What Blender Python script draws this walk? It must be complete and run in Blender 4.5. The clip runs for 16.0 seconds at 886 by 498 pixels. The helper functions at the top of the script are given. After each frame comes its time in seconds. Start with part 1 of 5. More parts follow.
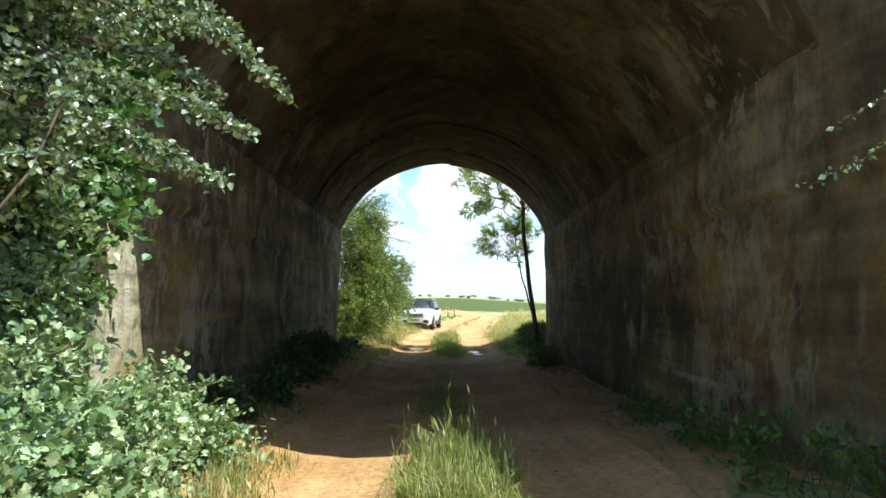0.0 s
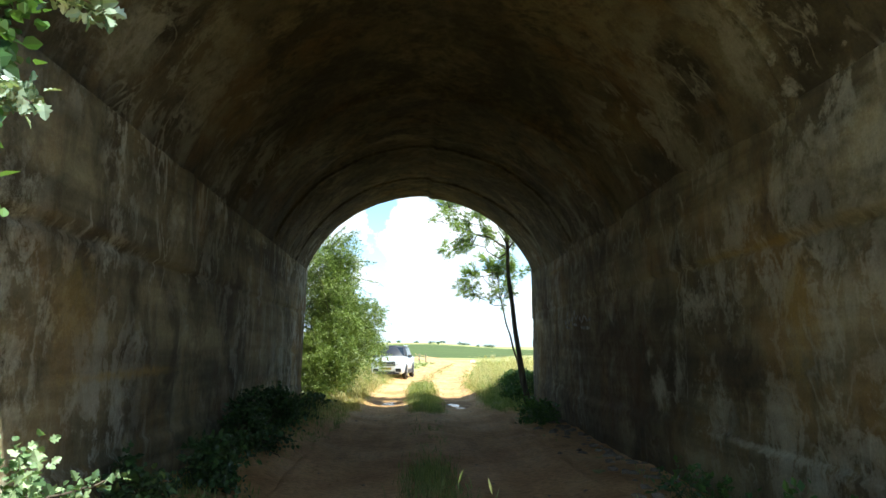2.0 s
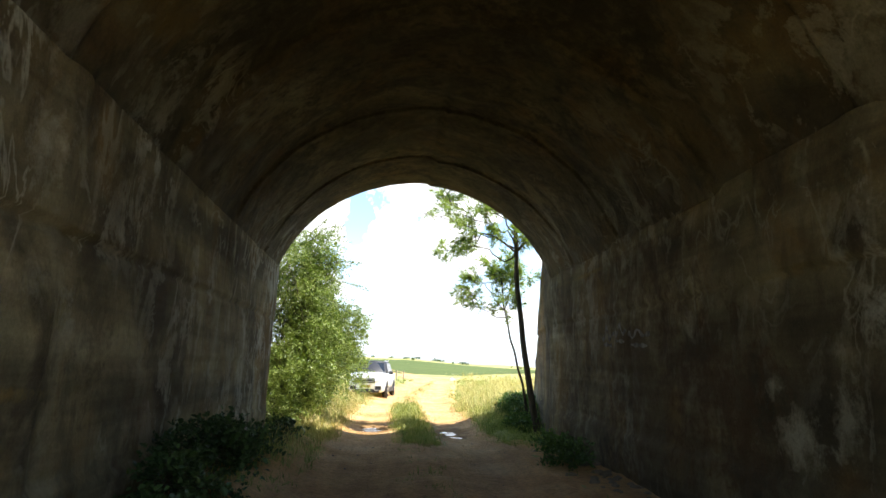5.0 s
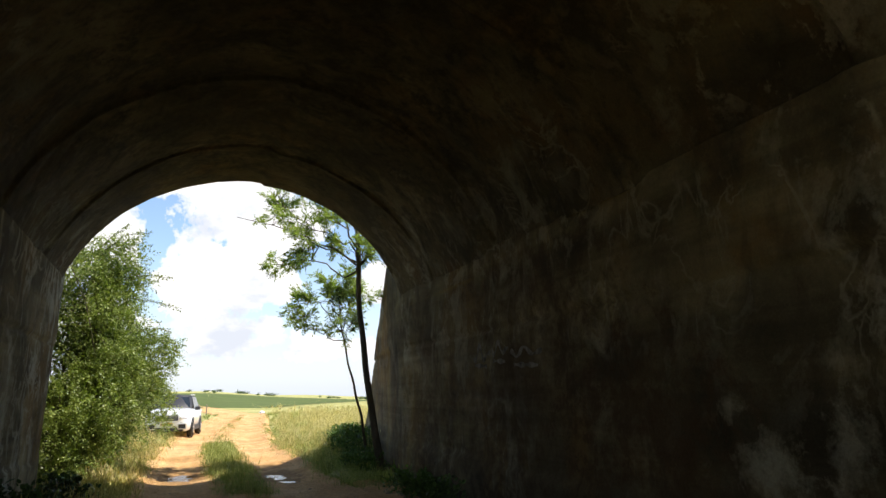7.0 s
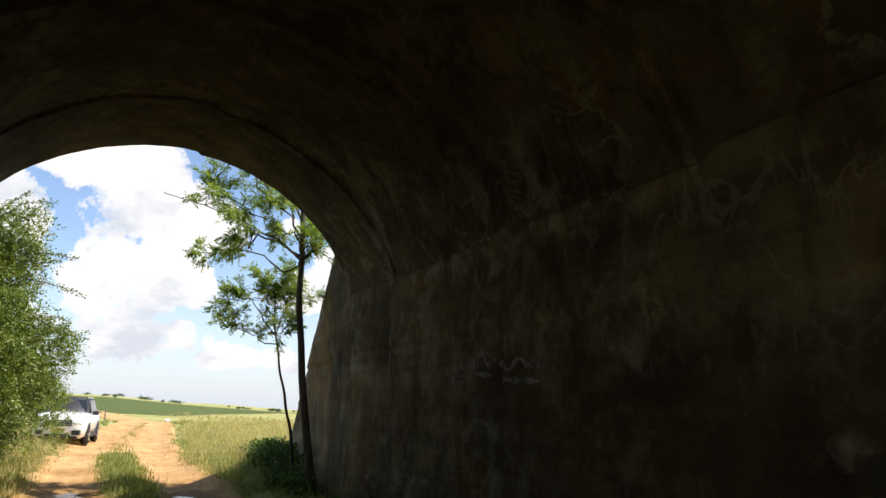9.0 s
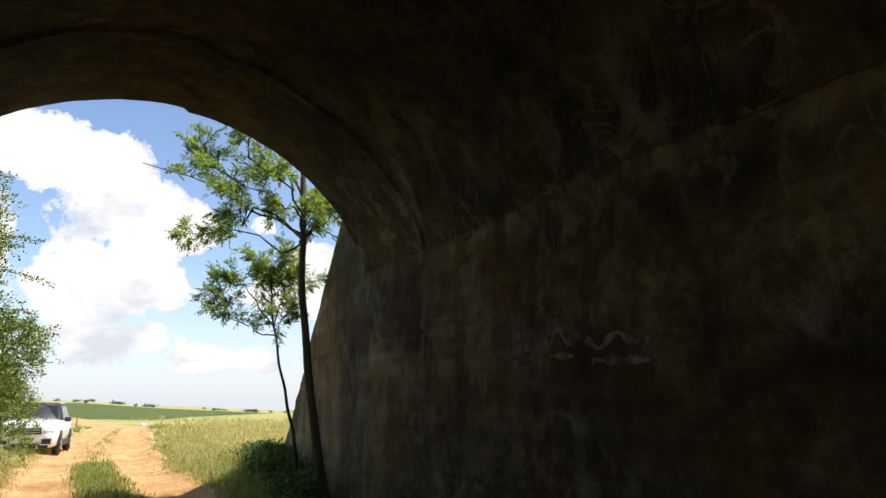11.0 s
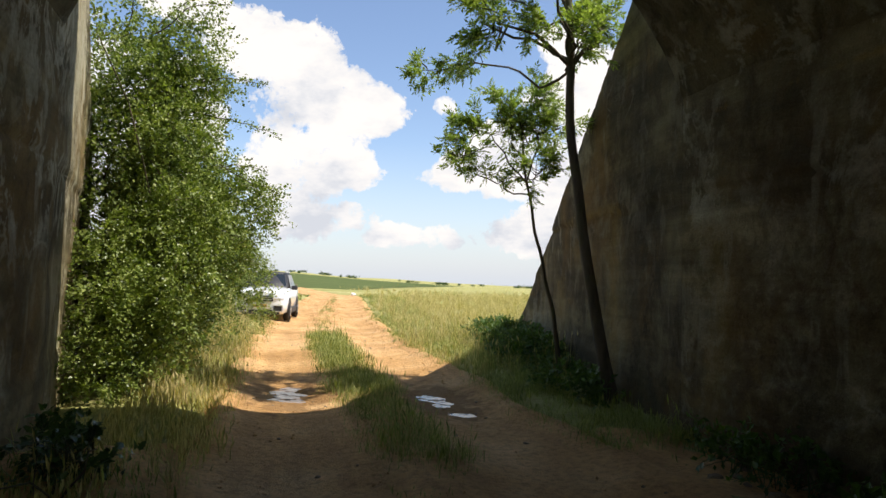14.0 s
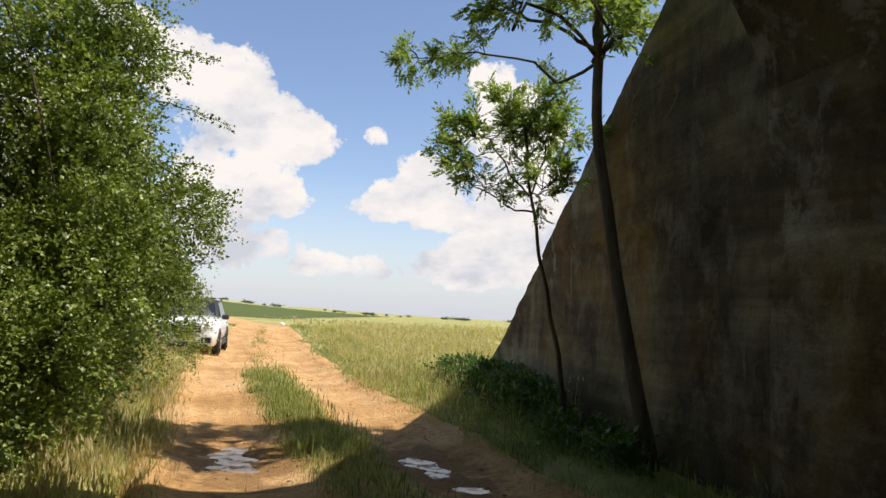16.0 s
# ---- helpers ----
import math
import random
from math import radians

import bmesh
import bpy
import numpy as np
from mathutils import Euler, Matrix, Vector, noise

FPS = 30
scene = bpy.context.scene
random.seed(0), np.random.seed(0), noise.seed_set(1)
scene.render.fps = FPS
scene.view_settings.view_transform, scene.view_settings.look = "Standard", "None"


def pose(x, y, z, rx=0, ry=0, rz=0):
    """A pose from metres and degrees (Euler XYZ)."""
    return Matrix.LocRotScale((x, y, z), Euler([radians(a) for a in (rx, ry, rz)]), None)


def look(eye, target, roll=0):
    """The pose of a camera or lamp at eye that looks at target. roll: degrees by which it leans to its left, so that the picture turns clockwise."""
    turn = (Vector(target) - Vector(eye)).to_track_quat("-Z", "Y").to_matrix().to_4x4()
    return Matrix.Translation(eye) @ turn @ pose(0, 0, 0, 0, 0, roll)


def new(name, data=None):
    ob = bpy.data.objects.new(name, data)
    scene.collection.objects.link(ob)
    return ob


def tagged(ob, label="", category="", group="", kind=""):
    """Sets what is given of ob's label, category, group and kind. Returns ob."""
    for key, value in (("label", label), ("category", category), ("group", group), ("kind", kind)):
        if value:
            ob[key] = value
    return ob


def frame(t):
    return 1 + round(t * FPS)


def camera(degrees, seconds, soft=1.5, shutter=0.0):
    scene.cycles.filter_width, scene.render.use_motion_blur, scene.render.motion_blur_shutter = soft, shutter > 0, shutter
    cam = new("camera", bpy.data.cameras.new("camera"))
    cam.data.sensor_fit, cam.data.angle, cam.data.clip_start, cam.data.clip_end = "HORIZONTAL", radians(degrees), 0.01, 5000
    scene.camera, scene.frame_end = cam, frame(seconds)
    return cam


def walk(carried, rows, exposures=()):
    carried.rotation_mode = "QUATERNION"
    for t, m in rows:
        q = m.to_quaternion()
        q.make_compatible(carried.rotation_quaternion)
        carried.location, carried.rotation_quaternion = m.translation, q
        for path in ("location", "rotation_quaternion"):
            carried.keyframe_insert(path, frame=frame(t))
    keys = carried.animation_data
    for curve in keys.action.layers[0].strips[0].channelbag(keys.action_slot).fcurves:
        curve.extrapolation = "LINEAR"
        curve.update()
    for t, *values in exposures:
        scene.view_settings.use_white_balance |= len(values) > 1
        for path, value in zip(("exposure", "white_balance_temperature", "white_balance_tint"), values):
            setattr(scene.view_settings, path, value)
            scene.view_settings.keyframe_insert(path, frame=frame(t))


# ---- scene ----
cam = camera(66.6, 16.0)
METRES, EYE, TILT, LEAN, TURN = 16.0, 1.55, 4.4, 0.0, 0.0
ROWS = [
    (0.0, 0.0, 0.0, 0.0, 0.0, 0.0, 0.0),
    (0.5, -0.005, 0.027, -0.0013, 4.24, -1.22, 0.37),
    (1.0, -0.0103, 0.0596, -0.0015, 0.12, 0.28, 3.69),
    (1.5, -0.0108, 0.0936, -0.0048, 0.76, 1.65, 2.08),
    (2.0, -0.0155, 0.125, -0.0072, -2.64, 3.86, 0.15),
    (2.5, -0.021, 0.1564, -0.0088, -4.68, 3.42, -0.22),
    (3.0, -0.0207, 0.1901, -0.0124, -4.71, 2.19, -1.03),
    (3.5, -0.0241, 0.223, -0.015, -3.82, 2.54, -1.68),
    (6.0, -0.0551, 0.3824, -0.0247, -7.77, 6.96, -1.4),
    (6.5, -0.0627, 0.4126, -0.0283, -14.97, 7.39, -0.78),
    (7.0, -0.0632, 0.4402, -0.0306, -20.7, 7.9, -0.74),
    (7.5, -0.0586, 0.4707, -0.0321, -23.41, 9.46, -2.3),
    (8.0, -0.0608, 0.5002, -0.0354, -25.57, 9.92, -3.1),
    (8.5, -0.0625, 0.5259, -0.0377, -27.03, 9.73, -4.04),
    (11.0, -0.0632, 0.6643, -0.0508, -29.6, 9.33, -2.26),
    (11.5, -0.0701, 0.6941, -0.0542, -27.87, 3.65, -2.79),
    (12.0, -0.0686, 0.7267, -0.0575, -23.84, 1.36, -3.34),
    (12.5, -0.071, 0.7567, -0.0609, -21.02, -1.34, -3.74),
    (13.0, -0.0759, 0.7894, -0.0628, -18.8, -2.22, -3.64),
    (13.5, -0.075, 0.8251, -0.0664, -15.41, -2.8, -3.33),
    (14.0, -0.0793, 0.857, -0.0677, -14.31, -1.66, -2.5),
    (14.5, -0.0856, 0.8876, -0.0687, -13.7, -1.41, -2.63),
    (15.0, -0.0894, 0.9219, -0.0696, -13.54, 0.27, -2.87),
    (15.5, -0.0964, 0.9535, -0.0733, -17.68, 1.36, -3.41),
    (16.0, -0.0959, 0.9855, -0.0777, -20.46, 1.28, -3.88),
]
walk(cam, [(t, pose(0, 0, EYE, TILT, LEAN, TURN) @ pose(METRES * x, METRES * y, METRES * z, 90 + pitch, roll, yaw)) for t, x, y, z, yaw, pitch, roll in ROWS],
     exposures=[(0.0, 0.8, 5900, 5), (1.0, 0.8, 5850, 3), (2.0, 1.12, 5800, 1), (3.0, 1.42, 5900, 2), (3.6, 1.5, 6050, 6), (6.0, 0.95, 6550, 10), (7.0, 0.6, 6600, 12), (8.5, 0.44, 6650, 12),
                (11.0, 0.46, 6700, 12), (13.5, 0.38, 6750, 12), (16.0, 0.18, 6800, 14)])

# ---- world, sun ----
SUN_A, SUN_B = 0.55, 0.30          # run of the sunlight per metre of fall: towards -x and +y
SUN_EL = math.atan2(1.0, math.hypot(SUN_A, SUN_B))
SUN_AZ = math.atan2(SUN_A, -SUN_B)  # clockwise from +y

sun_data = bpy.data.lights.new("sun", "SUN")
sun_data.energy, sun_data.angle, sun_data.color = 5.0, radians(0.55), (1.0, 0.95, 0.87)
sun = new("sun", sun_data)
sun.matrix_world = look((SUN_A * 40, -SUN_B * 40, 40), (0, 0, 0))


class Nodes:
    """A small hand for node trees."""

    def __init__(self, tree):
        self.t = tree

    def add(self, kind, **values):
        n = self.t.nodes.new(kind)
        for key, v in values.items():
            if key.startswith("i_"):
                name = key[2:].replace("_", " ")
                n.inputs[int(name) if name.isdigit() else name].default_value = v
        return n

    def link(self, a, b):
        self.t.links.new(a, b)

    def math(self, op, a, b=None, clamp=False):
        n = self.t.nodes.new("ShaderNodeMath")
        n.operation, n.use_clamp = op, clamp
        for i, v in enumerate((a, b)):
            if v is None:
                continue
            if isinstance(v, (int, float)):
                n.inputs[i].default_value = v
            else:
                self.link(v, n.inputs[i])
        return n.outputs[0]

    def ramp(self, fac, stops, interp="LINEAR"):
        n = self.t.nodes.new("ShaderNodeValToRGB")
        n.color_ramp.interpolation = interp
        els = n.color_ramp.elements
        while len(els) < len(stops):
            els.new(0.5)
        for e, (p, c) in zip(els, stops):
            e.position = p
            e.color = (c, c, c, 1) if isinstance(c, (int, float)) else (*c, 1)
        self.link(fac, n.inputs[0])
        return n.outputs[0]

    def mix(self, fac, a, b, kind="MIX"):
        n = self.t.nodes.new("ShaderNodeMix")
        n.data_type, n.blend_type = "RGBA", kind
        for sock, v in ((n.inputs[0], fac), (n.inputs[6], a), (n.inputs[7], b)):
            if isinstance(v, (int, float)):
                sock.default_value = v
            elif isinstance(v, tuple):
                sock.default_value = (*v, 1)
            else:
                self.link(v, sock)
        return n.outputs[2]

    def noise(self, vec, scale, detail=4.0, rough=0.55, stretch=None, distort=0.0):
        if stretch:
            m = self.t.nodes.new("ShaderNodeMapping")
            m.inputs["Scale"].default_value = stretch
            self.link(vec, m.inputs["Vector"])
            vec = m.outputs[0]
        n = self.t.nodes.new("ShaderNodeTexNoise")
        n.inputs["Scale"].default_value, n.inputs["Detail"].default_value = scale, detail
        n.inputs["Roughness"].default_value, n.inputs["Distortion"].default_value = rough, distort
        self.link(vec, n.inputs["Vector"])
        return n.outputs["Fac"]


def make_world():
    w = bpy.data.worlds.new("summer_sky")
    scene.world = w
    w.use_nodes = True
    k = Nodes(w.node_tree)
    bg = w.node_tree.nodes["Background"]
    sky = k.add("ShaderNodeTexSky")
    sky.sky_type, sky.sun_disc = "NISHITA", False
    sky.sun_elevation, sky.sun_rotation = SUN_EL, SUN_AZ
    sky.air_density, sky.dust_density, sky.ozone_density = 1.0, 0.6, 1.5
    co = k.add("ShaderNodeTexCoord").outputs["Generated"]
    sep = k.add("ShaderNodeSeparateXYZ")
    k.link(co, sep.inputs[0])
    az = k.math("ARCTAN2", sep.outputs[0], sep.outputs[1])
    el = k.math("ARCSINE", sep.outputs[2])
    # cumulus banks: azimuth, elevation, half widths in degrees, weight
    banks = [(-6.5, 20.6, 4, 1.7, 0.9), (-3, 18.5, 4.5, 3.2, 1.0), (2.2, 17.4, 3.6, 3.2, 1.0), (3.5, 14.2, 5.5, 3.6, 1.0), (8.2, 14.0, 3.2, 2.2, 0.9), (6, 9.2, 2.8, 1.9, 0.8), (1.5, 8.0, 4.5, 2.6, 0.7), (2.6, 4.6, 5, 1.9, 0.6),
             (-7, 13, 4, 4.5, 0.8), (2.5, 11.2, 4.8, 2.4, 0.8), (14.2, 14.4, 0.8, 0.7, 0.3), (24, 19.4, 2.3, 2.2, 0.9), (25.8, 15.6, 4.6, 3.8, 1.0), (20, 11.6, 3.6, 2.0, 0.9), (19, 8.9, 6, 2.4, 1.0), (27, 8.5, 6, 5.0, 1.0), (14, 3.5, 7, 1.2, 0.6),
             (24, 4.4, 10, 2.2, 0.8), (-8, 5.5, 5, 2.2, 0.8), (-16, 12, 8, 6, 1.0), (-16, 4, 9, 2.6, 0.8), (-34, 16, 10, 7, 0.9), (40, 10, 8, 4, 0.9), (52, 20, 9, 6, 0.9)]
    wob = k.math("ADD", k.math("MULTIPLY", k.math("SUBTRACT", k.noise(co, 8.5, 8.0, 0.62), 0.5), 3.4), k.math("MULTIPLY", k.math("SUBTRACT", k.noise(co, 26, 8.0, 0.65), 0.5), 1.9))
    total = None
    for a, e, ra, re, wt in banks:
        da = k.math("DIVIDE", k.math("SUBTRACT", az, radians(a)), radians(ra))
        de = k.math("DIVIDE", k.math("SUBTRACT", el, radians(e)), radians(re))
        d2 = k.math("ADD", k.math("MULTIPLY", da, da), k.math("MULTIPLY", de, de))
        v = k.math("MULTIPLY", k.math("SUBTRACT", 1.0, d2), wt)
        total = v if total is None else k.math("MAXIMUM", total, v)
    # elsewhere broken cloud of the same kind
    rest = k.noise(co, 2.6, 3.0, 0.5, (1, 1, 2.2))
    side = k.math("SUBTRACT", k.math("MULTIPLY", rest, 4.0), 2.5)
    behind = k.math("GREATER_THAN", k.math("ABSOLUTE", az), radians(62))
    total = k.math("MAXIMUM", total, k.math("SUBTRACT", side, k.math("MULTIPLY", k.math("SUBTRACT", 1.0, behind), 9.0)))
    dens = k.math("ADD", total, wob)
    cover = k.ramp(dens, [(0.02, 0.0), (0.12, 0.55), (0.32, 1.0)])
    low = k.noise(co, 8.0, 6.0, 0.6, (1, 1, 1.9))
    shade = k.ramp(k.math("ADD", k.math("MULTIPLY", low, 1.1), k.math("MULTIPLY", el, 0.45)), [(0.46, (0.66, 0.71, 0.79)), (0.58, (0.86, 0.88, 0.91)), (0.7, (1.0, 0.99, 0.97))])
    lit = k.mix(1.0, shade, (7.9, 7.9, 7.9), "MULTIPLY")
    haze = k.ramp(el, [(0.0, 0.85), (0.09, 0.35), (0.2, 0.0)])
    air = k.mix(haze, k.mix(1.0, sky.outputs[0], (1.35, 1.38, 1.45), "MULTIPLY"), (5.4, 6.0, 6.9))
    out = k.mix(cover, air, lit)
    k.link(out, bg.inputs[0])
    bg.inputs[1].default_value = 0.105


make_world()


# ---- materials ----
def material(name, rough=0.8, spec=0.3):
    m = bpy.data.materials.new(name)
    m.use_nodes = True
    k = Nodes(m.node_tree)
    b = m.node_tree.nodes["Principled BSDF"]
    b.inputs["Roughness"].default_value = rough
    b.inputs["Specular IOR Level"].default_value = spec
    co = k.add("ShaderNodeTexCoord").outputs["Object"]
    return m, k, b, co


def bump(k, b, height, strength, dist):
    n = k.add("ShaderNodeBump")
    n.inputs["Strength"].default_value, n.inputs["Distance"].default_value = strength, dist
    k.link(height, n.inputs["Height"])
    k.link(n.outputs[0], b.inputs["Normal"])


def plain(name, colour, rough=0.5, metal=0.0, spec=0.5, grain=0.06, scale=30):
    m, k, b, co = material(name, rough, spec)
    n = k.noise(co, scale, 5.0)
    lo = tuple(c * (1 - grain * 2) for c in colour)
    hi = tuple(min(1, c * (1 + grain * 2)) for c in colour)
    k.link(k.ramp(n, [(0.3, lo), (0.7, hi)]), b.inputs["Base Color"])
    b.inputs["Metallic"].default_value = metal
    return m


def concrete(name, light=1.0, marks=(), rings=False, limed=1.0):
    """Old shuttered concrete, blotched with damp, soot and lime. marks: stains and patches of painted light and shade,
    as (y, z, half length, half height, colour, strength). rings: the face of the vault.
    """
    m, k, b, co = material(name, 0.92, 0.2)
    sep = k.add("ShaderNodeSeparateXYZ")
    k.link(co, sep.inputs[0])
    grit = k.noise(co, 9, 8.0, 0.72)
    frayed = k.math("MULTIPLY", k.math("SUBTRACT", grit, 0.5), 0.4)
    big = k.math("ADD", k.noise(co, 0.55, 7.0, 0.62, (1, 1, 1.2), 0.5), k.math("MULTIPLY", frayed, 0.25))
    col = k.ramp(big, [(0.32, (0.12, 0.10, 0.066)), (0.45, (0.20, 0.175, 0.12)), (0.56, (0.31, 0.27, 0.18)), (0.7, (0.44, 0.40, 0.30))])
    if not rings:
        # lifts of the pour, about half a metre each, with ragged lower edges
        lifts = k.math("ADD", k.noise(co, 1.0, 4.0, 0.6, (0.10, 0.10, 1.9), 0.3), k.math("MULTIPLY", frayed, 0.2))
        col = k.mix(0.7, col, k.ramp(lifts, [(0.38, 0.4), (0.48, 0.8), (0.56, 1.2), (0.66, 1.6)]), "MULTIPLY")
    rust = k.math("ADD", k.noise(co, 0.75, 6.0, 0.6, (1, 1, 0.8), 0.5), k.math("MULTIPLY", frayed, 0.3))
    col = k.mix(k.ramp(rust, [(0.5, 0.0), (0.64, 0.6)]), col, (0.30, 0.185, 0.065))
    soot = k.math("ADD", k.noise(co, 1.1, 7.0, 0.64, (1, 1, 0.85), 0.4), k.math("MULTIPLY", frayed, 0.5))
    col = k.mix(k.ramp(soot, [(0.5, 0.0), (0.64, 0.72)]), col, (0.06, 0.05, 0.037))
    run = k.math("ADD", k.noise(co, 2.6, 5.0, 0.6, (1, 1, 0.3), 0.2), k.math("MULTIPLY", frayed, 0.35))
    col = k.mix(k.ramp(run, [(0.54, 0.0), (0.66, 0.5)]), col, (0.085, 0.072, 0.052))
    # lime washed out along the joints: at the springing, at the upper lift and low on the wall
    z = k.math("ADD", sep.outputs[2], k.math("MULTIPLY", k.math("SUBTRACT", k.noise(co, 0.9, 4.0, 0.6), 0.5), 1.6))
    joint = k.ramp(k.math("DIVIDE", z, 6.0), [(0.0, 0.3), (0.14, 0.75), (0.26, 0.45), (0.40, 0.9), (0.5, 0.5), (0.62, 1.0), (0.74, 0.75), (0.84, 0.12)])
    patch = k.ramp(k.noise(co, 0.45, 3.0, 0.5), [(0.42, 0.0), (0.55, 1.0)])
    crust = k.math("ADD", k.noise(co, 1.9, 8.0, 0.66, (1, 1, 0.62), 0.7), k.math("MULTIPLY", frayed, 0.9))
    lime = k.math("MULTIPLY", k.ramp(crust, [(0.52, 0.0), (0.57, 0.6), (0.66, 0.95)]), k.math("MULTIPLY", k.math("MULTIPLY", joint, limed), patch))
    col = k.mix(lime, col, (0.68, 0.67, 0.64))
    weep = k.math("ADD", k.noise(co, 3.4, 4.0, 0.55, (1, 1, 0.22), 0.6), k.math("MULTIPLY", frayed, 0.25))
    col = k.mix(k.math("MULTIPLY", k.ramp(weep, [(0.58, 0.0), (0.64, 0.7)]), k.math("MULTIPLY", joint, k.ramp(k.noise(co, 0.7, 3.0), [(0.48, 0.0), (0.6, 1.0)]))), col, (0.52, 0.49, 0.43))
    # thin calcite veins below the springing and on the haunches
    vein = k.math("ABSOLUTE", k.math("SUBTRACT", k.math("ADD", k.noise(co, 1.5, 4.0, 0.55, (1, 1, 0.7), 0.9), k.math("MULTIPLY", frayed, 0.12)), 0.5))
    where = k.math("MULTIPLY", k.math("MULTIPLY", joint, limed), k.ramp(k.noise(co, 0.8, 3.0, 0.5), [(0.5, 0.0), (0.58, 0.85)]))
    col = k.mix(k.math("MULTIPLY", k.ramp(k.math("ADD", vein, k.math("MULTIPLY", k.math("SUBTRACT", grit, 0.5), 0.05)), [(0.004, 0.9), (0.03, 0.0)]), where), col, (0.62, 0.60, 0.56))
    edge = k.math("ADD", k.math("MULTIPLY", k.noise(co, 2.3, 8.0, 0.7, None, 0.6), 0.55), k.math("MULTIPLY", grit, 0.45))
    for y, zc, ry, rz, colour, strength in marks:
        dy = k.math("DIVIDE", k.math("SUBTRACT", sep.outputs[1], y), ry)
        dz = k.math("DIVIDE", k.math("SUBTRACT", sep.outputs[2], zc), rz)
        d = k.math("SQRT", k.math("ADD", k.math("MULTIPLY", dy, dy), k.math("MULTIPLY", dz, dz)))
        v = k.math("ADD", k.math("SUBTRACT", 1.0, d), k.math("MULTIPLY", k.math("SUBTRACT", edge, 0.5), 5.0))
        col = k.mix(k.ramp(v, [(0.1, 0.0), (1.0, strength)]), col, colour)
    fine = k.noise(co, 42, 5.0, 0.72)
    col = k.mix(0.55, col, k.ramp(fine, [(0.3, 0.65), (0.7, 1.2)]), "MULTIPLY")
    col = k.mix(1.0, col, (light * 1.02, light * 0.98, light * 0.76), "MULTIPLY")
    k.link(col, b.inputs["Base Color"])
    boards = k.noise(co, 1.0, 2.0, 0.5, (2.5, 0.3, 2.5) if rings else (0.05, 0.05, 7.0))
    h = k.math("ADD", k.math("MULTIPLY", fine, 0.3), k.math("ADD", k.math("MULTIPLY", boards, 0.7), k.math("ADD", k.math("MULTIPLY", soot, 1.4), k.math("MULTIPLY", grit, 0.7))))
    bump(k, b, h, 0.75, 0.035)
    return m


def leaf_material(name, dark, mid, light, glow=0.35, rough=0.42):
    m, k, b, co = material(name, rough, 0.5)
    rnd = k.add("ShaderNodeNewGeometry").outputs["Random Per Island"]
    big = k.noise(co, 1.4, 3.0)
    fac = k.math("ADD", k.math("MULTIPLY", rnd, 0.7), k.math("MULTIPLY", big, 0.35))
    col = k.ramp(fac, [(0.1, dark), (0.5, mid), (0.9, light)])
    k.link(col, b.inputs["Base Color"])
    tr = k.add("ShaderNodeBsdfTranslucent")
    k.link(k.mix(1.0, col, (1.5, 1.7, 0.6), "MULTIPLY"), tr.inputs["Color"])
    mx = k.add("ShaderNodeMixShader")
    mx.inputs[0].default_value = glow
    k.link(b.outputs[0], mx.inputs[1])
    k.link(tr.outputs[0], mx.inputs[2])
    k.link(mx.outputs[0], k.t.nodes["Material Output"].inputs["Surface"])
    return m


def soil(name):
    m, k, b, co = material(name, 0.95, 0.15)
    big = k.noise(co, 0.7, 5.0, 0.6)
    col = k.ramp(big, [(0.3, (0.47, 0.265, 0.10)), (0.5, (0.62, 0.37, 0.155)), (0.7, (0.72, 0.47, 0.23))])
    run = k.noise(co, 1.1, 4.0, 0.6, (3.5, 0.35, 1))
    col = k.mix(0.5, col, k.ramp(run, [(0.3, 0.65), (0.7, 1.2)]), "MULTIPLY")
    clod = k.noise(co, 14, 6.0, 0.7)
    col = k.mix(0.7, col, k.ramp(clod, [(0.32, 0.5), (0.5, 1.0), (0.7, 1.25)]), "MULTIPLY")
    sep = k.add("ShaderNodeSeparateXYZ")
    k.link(co, sep.inputs[0])
    for px, py, rx, ry in ((-0.95, 23.5, 0.85, 1.7), (1.05, 22.8, 0.7, 1.7)):
        dx, dy = k.math("DIVIDE", k.math("SUBTRACT", sep.outputs[0], px), rx), k.math("DIVIDE", k.math("SUBTRACT", sep.outputs[1], py), ry)
        d = k.math("SUBTRACT", 1.0, k.math("ADD", k.math("MULTIPLY", dx, dx), k.math("MULTIPLY", dy, dy)))
        wet = k.math("ADD", d, k.math("MULTIPLY", k.math("SUBTRACT", k.noise(co, 3.2, 7.0, 0.7), 0.5), 3.2))
        col = k.mix(k.ramp(wet, [(0.2, 0.0), (0.7, 0.62)]), col, (0.16, 0.085, 0.035))
    k.link(col, b.inputs["Base Color"])
    bump(k, b, k.math("ADD", clod, k.math("MULTIPLY", k.noise(co, 60, 3.0), 0.4)), 1.0, 0.045)
    return m


def turf(name):
    m, k, b, co = material(name, 0.95, 0.1)
    big = k.noise(co, 0.11, 5.0, 0.6)
    col = k.ramp(big, [(0.3, (0.22, 0.26, 0.07)), (0.5, (0.38, 0.36, 0.13)), (0.7, (0.54, 0.47, 0.22))])
    far = k.noise(co, 0.012, 4.0, 0.55, (0.4, 1.6, 1))
    col = k.mix(k.ramp(far, [(0.4, 0.0), (0.6, 0.7)]), col, (0.36, 0.35, 0.14))
    tuft = k.noise(co, 3.5, 6.0, 0.7)
    col = k.mix(0.75, col, k.ramp(tuft, [(0.3, 0.45), (0.6, 1.15)]), "MULTIPLY")
    k.link(col, b.inputs["Base Color"])
    bump(k, b, tuft, 1.0, 0.12)
    return m


